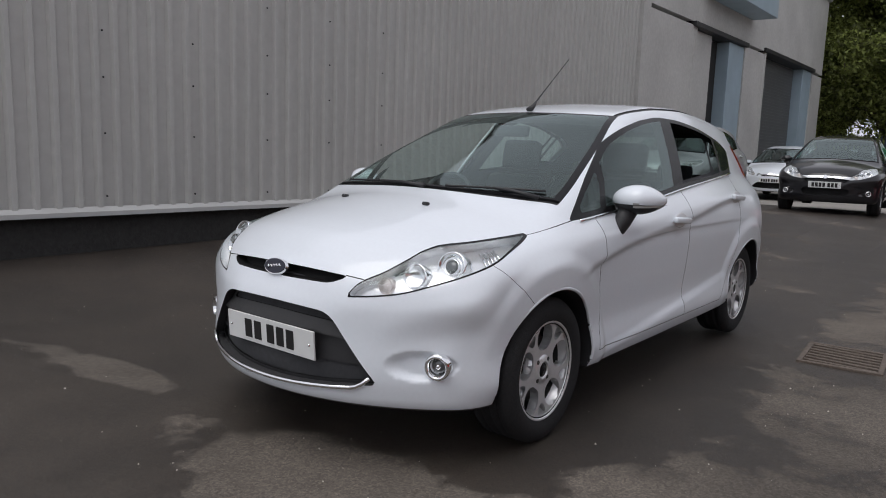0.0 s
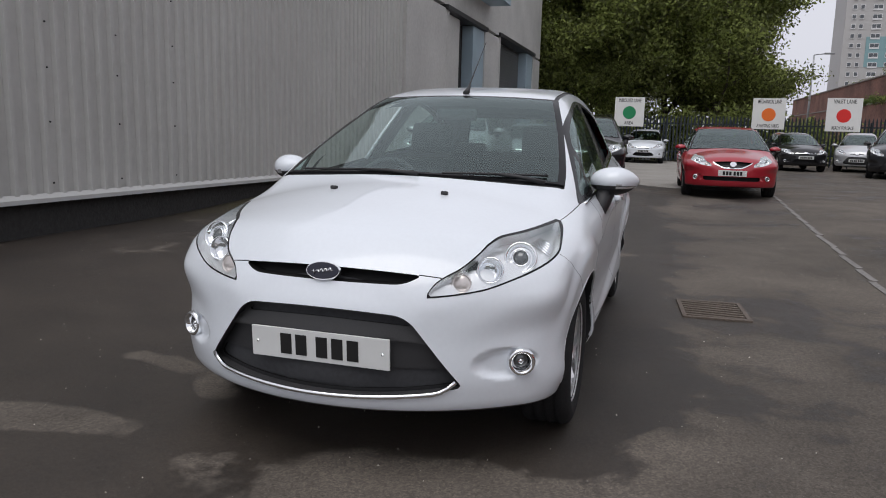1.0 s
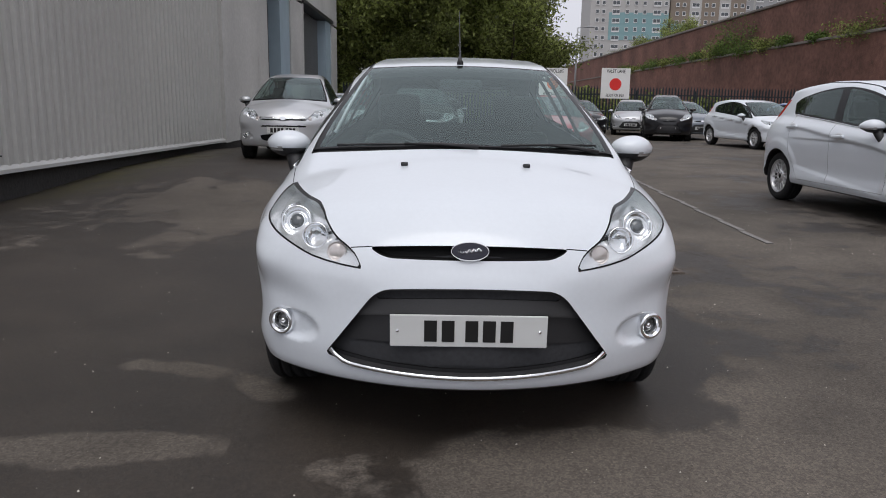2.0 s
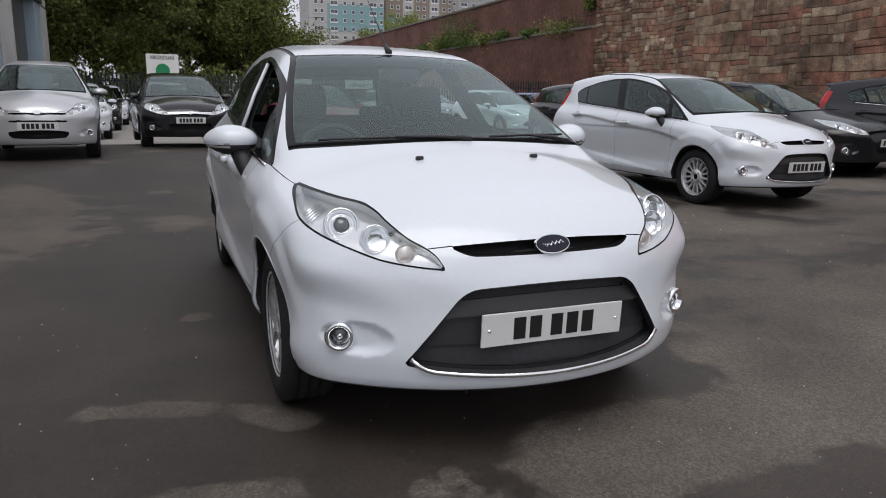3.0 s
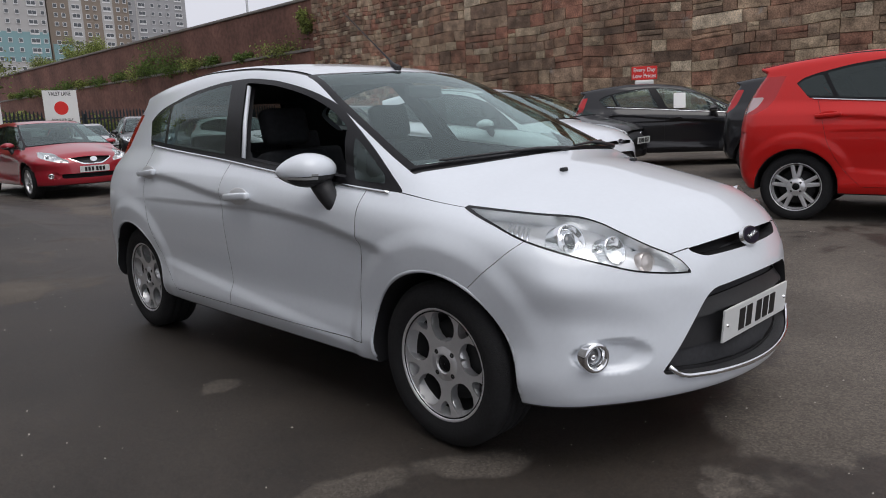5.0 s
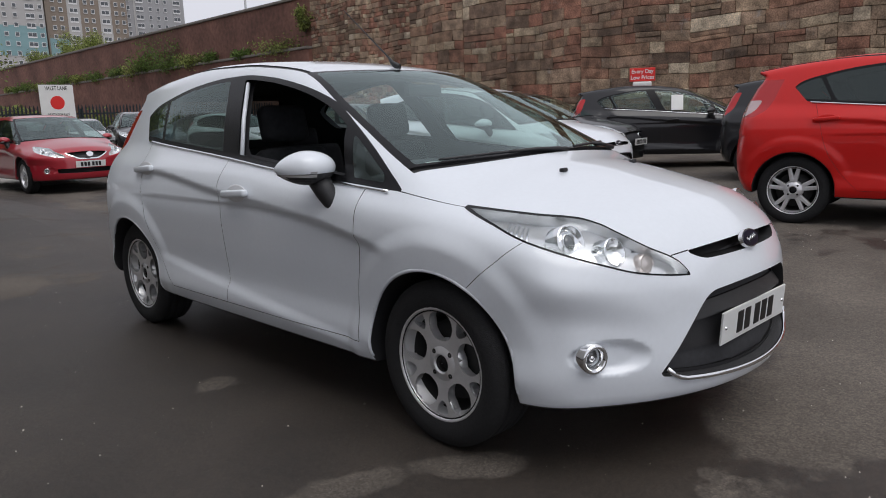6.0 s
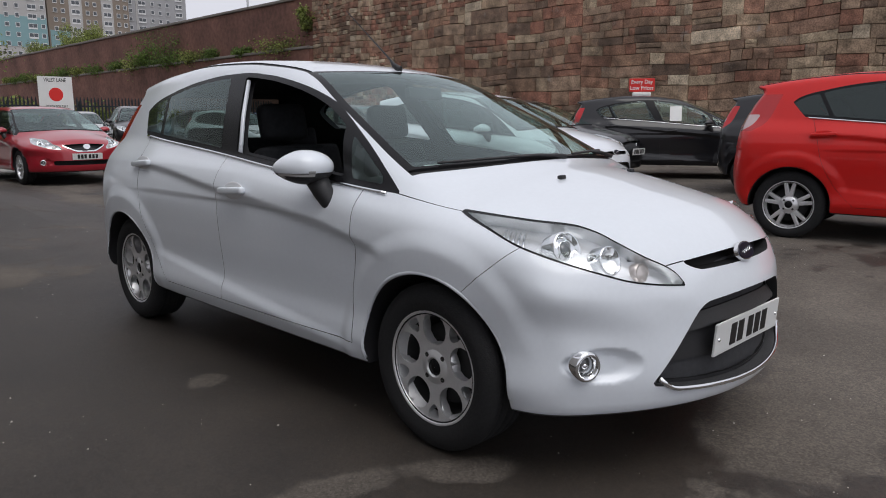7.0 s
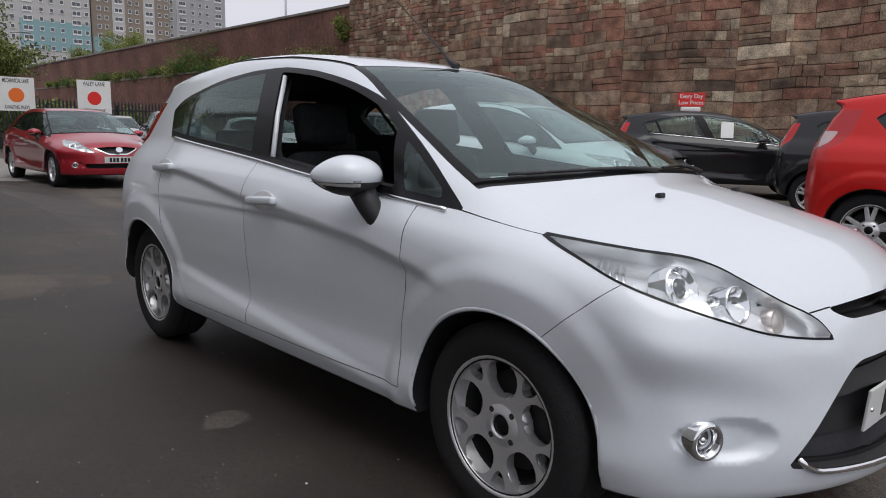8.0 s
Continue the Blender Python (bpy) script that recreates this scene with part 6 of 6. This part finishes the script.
# ---- sandstone blocks ----
def stone_material():
    m = material("weathered_sandstone", (0.2, 0.15, 0.11), 0.92)
    nt = m.node_tree
    b = nt.nodes["Principled BSDF"]
    geo, info = nt.nodes.new("ShaderNodeNewGeometry"), nt.nodes.new("ShaderNodeObjectInfo")
    add, fr = nt.nodes.new("ShaderNodeMath"), nt.nodes.new("ShaderNodeMath")
    add.operation, fr.operation = "ADD", "FRACT"
    nt.links.new(info.outputs["Random"], add.inputs[0])
    nt.links.new(geo.outputs["Random Per Island"], add.inputs[1])
    nt.links.new(add.outputs[0], fr.inputs[0])
    ra = nt.nodes.new("ShaderNodeValToRGB")
    tones = ((0.0, (0.16, 0.11, 0.08)), (0.2, (0.30, 0.19, 0.125)), (0.38, (0.31, 0.145, 0.098)), (0.52, (0.29, 0.155, 0.105)), (0.66, (0.31, 0.215, 0.15)), (0.84, (0.36, 0.26, 0.175)), (0.94, (0.45, 0.35, 0.24)), (1.0, (0.55, 0.45, 0.33)))
    el = ra.color_ramp.elements
    el[0].position, el[0].color = tones[0][0], (*tones[0][1], 1)
    el[1].position, el[1].color = tones[-1][0], (*tones[-1][1], 1)
    for p, c in tones[1:-1]:
        e = el.new(p)
        e.color = (*c, 1)
    nt.links.new(fr.outputs[0], ra.inputs[0])
    col = ra.outputs[0]
    for scale, lo, hi, detail in ((0.45, 0.5, 1.35, 7), (3.0, 0.5, 1.4, 9), (22, 0.6, 1.4, 6)):
        n, mr, mx = nt.nodes.new("ShaderNodeTexNoise"), nt.nodes.new("ShaderNodeMapRange"), nt.nodes.new("ShaderNodeMix")
        n.inputs["Scale"].default_value, n.inputs["Detail"].default_value = scale, detail
        nt.links.new(geo.outputs["Position"], n.inputs["Vector"])
        mr.inputs["From Min"].default_value, mr.inputs["From Max"].default_value = 0.3, 0.7
        mr.inputs["To Min"].default_value, mr.inputs["To Max"].default_value = lo, hi
        nt.links.new(n.outputs["Fac"], mr.inputs["Value"])
        mx.data_type, mx.blend_type = "RGBA", "MULTIPLY"
        mx.inputs["Factor"].default_value = 1
        nt.links.new(col, mx.inputs["A"])
        nt.links.new(mr.outputs[0], mx.inputs["B"])
        col = mx.outputs["Result"]
    li, lr, lm = nt.nodes.new("ShaderNodeTexNoise"), nt.nodes.new("ShaderNodeMapRange"), nt.nodes.new("ShaderNodeMix")
    li.inputs["Scale"].default_value, li.inputs["Detail"].default_value, li.inputs["Roughness"].default_value = 1.7, 10, 0.75
    nt.links.new(geo.outputs["Position"], li.inputs["Vector"])
    lr.inputs["From Min"].default_value, lr.inputs["From Max"].default_value = 0.60, 0.68
    lr.inputs["To Max"].default_value = 0.55
    nt.links.new(li.outputs["Fac"], lr.inputs["Value"])
    lm.data_type = "RGBA"
    lm.inputs["B"].default_value = (0.36, 0.34, 0.31, 1)
    nt.links.new(lr.outputs[0], lm.inputs["Factor"])
    nt.links.new(col, lm.inputs["A"])
    col = lm.outputs["Result"]
    nt.links.new(col, b.inputs["Base Color"])
    n, bp = nt.nodes.new("ShaderNodeTexNoise"), nt.nodes.new("ShaderNodeBump")
    n.inputs["Scale"].default_value, n.inputs["Detail"].default_value = 9, 8
    nt.links.new(geo.outputs["Position"], n.inputs["Vector"])
    bp.inputs["Distance"].default_value = 0.03
    nt.links.new(n.outputs["Fac"], bp.inputs["Height"])
    nt.links.new(bp.outputs[0], b.inputs["Normal"])
    return m


STONE = stone_material()


def block_shape(w, h, r, d):
    """A rough-faced block: back rectangle, chamfered and uneven front; x outward is negative."""
    j = lambda a: r.uniform(-a, a)
    back = [(0, 0), (w, 0), (w, h), (0, h)]
    V = [(0.14, a, b) for a, b in back]
    V += [(0.014, a + j(0.008), b + j(0.008)) for a, b in back]
    c = min(0.012, 0.08 * h)
    V += [(-d + j(0.01), a + (c if a == 0 else -c) + j(0.012), b + (c if b == 0 else -c) + j(0.012)) for a, b in back]
    V.append((-d - 0.008 + j(0.012), w * r.uniform(0.35, 0.65), h * r.uniform(0.35, 0.65)))
    F = [(i, i + 4, (i + 1) % 4 + 4, (i + 1) % 4) for i in range(4)] + [(i + 4, i + 8, (i + 1) % 4 + 8, (i + 1) % 4 + 4) for i in range(4)]
    F += [(i + 8, 12, (i + 1) % 4 + 8) for i in range(4)]
    return V, F


stones = bpy.data.objects["wall_stone_core"]
rw = random.Random(41)
near, rest_v, rest_f = [], [], []
def wander(y, z):
    return 0.05 * math.sin(0.7 * y + 1.3 * z) + 0.03 * math.sin(2.1 * y - 0.8 * z)


y0 = -6.0
while y0 < END_Y - 0.3:
    y1 = min(y0 + rw.uniform(2.2, 4.6), END_Y)
    rubble = y0 > 20
    z = -0.25 + rw.uniform(0, 0.15)
    while z < 8.5:
        tall = rw.uniform(0.2, 0.52) if z < 5.0 and not rubble else rw.uniform(0.15, 0.36)
        y = y0
        while y < y1 - 0.01:
            L = tall * (0.9 + 3.2 * rw.random() ** 1.6) if not rubble else tall * rw.uniform(0.9, 2.2)
            L = L if y1 - y - L > 0.25 else y1 - y
            two = rw.random() < 0.16 and tall > 0.3
            for a, l, b, t in (((y, L, z, tall * 0.5), (y, L, z + tall * 0.5, tall * 0.5)) if two else ((y, L, z, tall),)):
                V, F = block_shape(max(l - 0.007, 0.1), t - 0.007, rw, rw.uniform(0.0, 0.018))
                V = [(v[0], v[1], v[2] + wander(a + v[1], b + v[2])) for v in V]
                if 6.0 < a < 16.5 and 1.6 < b < 5.2 and len(near) < 300:
                    near.append((a, b, V, F))
                else:
                    k = len(rest_v)
                    rest_v += [(STONE_X + 0.1 + v[0], a + v[1], b + v[2]) for v in V]
                    rest_f += [tuple(i + k for i in f) for f in F]
            y += L
        z += tall
    y0 = y1
for a, b, V, F in near:
    attach("stone", mesh_from("stone", V, F, STONE), stones, m=pose(STONE_X + 0.1, a, b))
rest_ob = attach("stonework", mesh_from("stonework", rest_v, rest_f, STONE), stones)
tagged(rest_ob, "rough brown and grey sandstone blocks", kind="stuff")

# ---- the cars ----
def at_wheel(x, y, z, rz, lx, ly):
    """The pose that brings a wheel's foot at (lx, ly) of the car to a place on the ground."""
    return pose(x, y, z, 0, 0, rz) @ pose(-lx, -ly, 0)


main_car, main_shell = car(HATCH, "white five-door hatchback with alloy wheels and open front window", WHITE, pose(0, 0, 0), 0.0125, "star", "car", (2, 3), ((-1, 1), (1, 2)), "hatchback", True)

FAMILY_BAR = Spec(FAMILY, grilles=(("grille_bar", band(lambda x: 0.668 - 0.05 * x, lambda x: 0.70 - 0.02 * x, 0.40), "chrome"), ("upper_grille", trapezium(0.585, 0.668, 0.30, 0.40, 0.0, 0.02), "black"), ("lower_grille", trapezium(0.36, 0.50, 0.34, 0.42, 0.05), "black")), plate=(-0.84, 0.545), badge=(0.035, 0.035, -0.80, 0.685, -14))
FAMILY_WIDE = Spec(FAMILY, grilles=(("grille_bar", band(lambda x: 0.672 + 0 * x, lambda x: 0.70 + 0 * x, 0.36), "chrome"), ("upper_grille", band(lambda x: 0.63 + 0 * x, lambda x: 0.67 + 0 * x, 0.36), "black"), ("lower_grille", trapezium(0.32, 0.50, 0.50, 0.30, 0.1), "black")), plate=(-0.84, 0.53))
SMALL_S = Spec(SMALL, grilles=(("grille_bar", band(lambda x: 0.700 + 0.05 * x, lambda x: 0.716 + 0.05 * x, 0.42), "chrome"), ("upper_grille", band(lambda x: 0.672 + 0 * x, lambda x: 0.70 + 0 * x, 0.40), "black"), ("grille_slot", band(lambda x: 0.565 + 0 * x, lambda x: 0.60 + 0 * x, 0.38), "black"), ("lower_grille", trapezium(0.33, 0.455, 0.34, 0.44, 0.1), "black")), plate=(-0.76, 0.515), badge=(0.05, 0.03, -0.71, 0.71, -14))
SALOON_R = Spec(SALOON, grilles=(("upper_grille", trapezium(0.615, 0.735, 0.16, 0.42, 0.0, 0.03), "black"), ("grille_strip", trapezium(0.595, 0.735, 0.17, 0.44, 0.0, 0.03), "chrome"), ("lower_grille", band(lambda x: 0.36 + 0 * x, lambda x: 0.44 + 0 * x, 0.52), "black")), plate=(-0.885, 0.51), badge=(0.06, 0.045, -0.87, 0.685, -10))
SALOON_B = Spec(SALOON, grilles=(("upper_grille", trapezium(0.36, 0.70, 0.24, 0.40, 0.0, 0.04), "black"),), plate=(-0.885, 0.52), badge=(0.12, 0.035, -0.875, 0.64, -10))

car(HATCH, "white five-door hatchback with many-spoked alloy wheels", WHITE, at_wheel(4.31, 3.64, 0.06, 2.7, -0.8, 0), 0.02, "fine", "car", (4, 3), (), "hatchback", dark_glass=True)
car(SMALL_S, "silver small hatchback parked beside the building", SILVER, pose(-2.77, 9.9, 0.195, 0, 0, 4), 0.038, "five", "car", (4, 3), (), "hatchback")
car(FAMILY_BAR, "black five-door hatchback with a chrome grille bar", BLACK_PAINT, pose(-0.58, 12.54, 0.165, 0, 0, 4), 0.038, "five", "car", (4, 3), (), "hatchback")
car(SALOON_R, "dark red saloon with a chrome-edged grille", DARK_RED, pose(2.31, 13.0, ground_z(2.31, 13.6), 0, 0, 1), 0.038, "ten", "car", (3, 3), (), "saloon_car")
HATCH_RED = Spec(HATCH, rim=0.212, tail_y=curve1((0.93, 2.90), (1.02, 2.75), (1.25, 2.65)), tail_z=(0.95, 1.28))
car(HATCH_RED, "bright red hatchback with dark rear glass", RED, at_wheel(4.28, 0.635, 0.098, 9, -0.8, 2.489), 0.02, "twin", "car", (4, 3), (), "hatchback", dark_glass=True)
car(HATCH, "black hatchback with red tail lamps", BLACK_PAINT, at_wheel(7.95, 2.45, 0.09, 12, -0.8, 2.489), 0.02, "twin", "car", (4, 3), (), "hatchback", dark_glass=True)
rs_car, rs_shell = car(HATCH, "black hatchback with a price board on its roof", BLACK_PAINT, at_wheel(10.15, 3.5, 0.11, 30, -0.8, 0), 0.02, "ten", "car", (4, 3), (), "hatchback")
car(SALOON_B, "black saloon with a tall dark grille", BLACK_PAINT, at_wheel(7.85, 5.5, 0.09, 8, -0.82, 0), 0.038, "ten", "saloon", (4, 3), (), "saloon_car")
car(FAMILY_WIDE, "white family hatchback in the far row", WHITE, at_wheel(9.2, 18.6, 0.01, 8, -0.82, 0), 0.05, "ten", "car", (4, 3), (), "hatchback")
car(FAMILY, "black hatchback behind the white one", BLACK_PAINT, at_wheel(7.3, 12.6, 0.06, 4, -0.82, 2.62), 0.05, "fine", "car", (4, 3), (), "hatchback")
car(SALOON, "dark blue saloon along the brick wall", BLUE, pose(12.6, 20.5, 0, 0, 0, 6), 0.05, "ten", "saloon", (4, 3), (), "saloon_car")
car(FAMILY, "grey hatchback along the brick wall", GREY_BLUE, pose(9.6, 25.0, 0, 0, 0, 4), 0.05, "five", "car", (4, 3), (), "hatchback")
car(FAMILY_WIDE, "white hatchback by the palisade fence", WHITE, pose(0.1, 30.2, 0.006, 0, 0, 0), 0.05, "ten", "car", (4, 3), (), "hatchback")
car(FAMILY_WIDE, "black hatchback in front of the fence", BLACK_PAINT, pose(5.95, 27.6, 0, 0, 0, 4), 0.05, "five", "car", (4, 3), (), "hatchback")
car(SUV, "black off-road car with roof bars", BLACK_PAINT, pose(8.2, 23.8, 0, 0, 0, -14), 0.05, "five", "off-road car", (4, 3), (), "suv")
car(SMALL, "silver hatchback by the fence", SILVER, pose(8.1, 28.6, 0, 0, 0, -14), 0.05, "five", "car", (4, 3), (), "hatchback")
car(FAMILY_WIDE, "white hatchback in the row beside the building", WHITE, pose(-3.05, 18.6, 0.006, 0, 0, 3), 0.05, "five", "car", (4, 3), (), "hatchback")
car(FAMILY, "black hatchback in the row beside the building", BLACK_PAINT, pose(-3.0, 23.6, 0.006, 0, 0, 2), 0.05, "five", "car", (4, 3), (), "hatchback")
car(SMALL, "white small hatchback in the row beside the building", WHITE, pose(-2.85, 28.2, 0.006, 0, 0, 2), 0.05, "five", "car", (4, 3), (), "hatchback")

# ---- small fittings of the white hatchback ----
def screen_point(x, up, lift=0.012):
    """A place on the windscreen, up metres behind its foot."""
    y = HATCH.screen[0] + up + HATCH.bow_s * x * x
    z = float(HATCH.roof(np.array(y - HATCH.bow_s * x * x))) - HATCH.roof_crown * x * x
    return (x, y - lift * 0.4, z + lift)


def wiper(x0, x1, up0, up1, pivot):
    bm = bmesh.new()
    n = 14
    pts = [screen_point(x0 + (x1 - x0) * k / n, up0 + (up1 - up0) * k / n, 0.009) for k in range(n + 1)]
    tube(bm, pts, 0.0055, 6)
    blade = part("wiper_blade", bm, PLASTIC, main_car, "black wiper blade", True)
    bm = bmesh.new()
    a, b = screen_point(pivot, -0.01, 0.012), pts[n // 2]
    m_ = tuple((a[i] + b[i]) / 2 + (0.006 if i == 2 else 0) for i in range(3))
    tube(bm, [a, m_, b], [0.011, 0.008, 0.006], 8)
    part("wiper_arm", bm, PLASTIC, blade, "black wiper arm", True)


wiper(-0.56, 0.04, 0.022, 0.014, 0.06)
wiper(0.16, 0.60, 0.014, 0.055, 0.60)
for x in (-0.245, 0.245):
    bm = boxed(-0.014, 0.014, -0.011, 0.011, -0.004, 0.012, 0.005)
    z = float(HATCH.hood(np.array(-0.14 - 0.1 * x * x))) - HATCH.crown * x * x
    part("washer_nozzle", bm, PLASTIC, main_car, "black washer nozzle", m=pose(x, -0.143, z + 0.001, -10))
bm = bmesh.new()
tube(bm, [(0, 1.03, 1.402), (0, 1.075, 1.425), (0, 1.10, 1.452)], [0.018, 0.012, 0.006], 10)
base = part("aerial_base", bm, PLASTIC, main_car, "black aerial base", True)
bm = bmesh.new()
tube(bm, [(0, 1.09, 1.445), (0, 1.27, 1.585), (0, 1.45, 1.725)], [0.005, 0.003, 0.002], 6)
part("aerial_rod", bm, PLASTIC, base, "thin black rod")
for s, i in ((-1, 1),):
    y0, z0, y1, z1 = 1.335, 1.005, 1.525, 1.345
    bm = bmesh.new()
    tube(bm, [(s * (float(cabin_half(HATCH, np.array(y), np.array(z))) - 0.012), y, z) for y, z in ((y0, z0), ((y0 + y1) / 2, (z0 + z1) / 2), (y1, z1))], 0.011, 6)
    part("window_channel", bm, WHITE, main_car, "white door edge beside the open window", True)
part("paper_sheet", boxed(-0.11, 0.11, -0.07, 0.07, 0, 0.002), SIGN_WHITE, main_car, "white paper on the dashboard", m=pose(0.34, 0.43, 0.937, 4, 0, 10))
part("paper_sheet", boxed(-0.16, 0.16, -0.015, 0.015, 0, 0.002), SIGN_WHITE, main_car, "white strip on the dashboard", m=pose(-0.36, 0.30, 0.977, 10, 0, 0))

# price board on the black hatchback's roof
board = thing("price_board", "small red price board on a white foot on a car roof", "sign", rs_car.matrix_basis @ pose(0, 1.75, 1.455, 0, 0, -90))
part("board_foot", boxed(-0.17, 0.17, -0.07, 0.07, 0.0, 0.09, 0.03), SIGN_WHITE, board)
bd = part("board", boxed(-0.23, 0.23, -0.015, 0.015, 0.10, 0.34, 0.01), SIGN_RED, board)
words("lettering", "Every Day", 0.1, SIGN_WHITE, bd, pose(0, -0.0165, 0.275, 90), 0.95)
words("lettering", "Low Prices", 0.1, SIGN_WHITE, bd, pose(0, -0.0165, 0.165, 90), 0.95)
part("price_sheet", boxed(-0.003, 0.003, -0.10, 0.10, -0.14, 0.14), SIGN_WHITE, rs_car, "white price sheet in the window", m=pose(-0.71, 1.15, 1.14, 0, 22, 0))
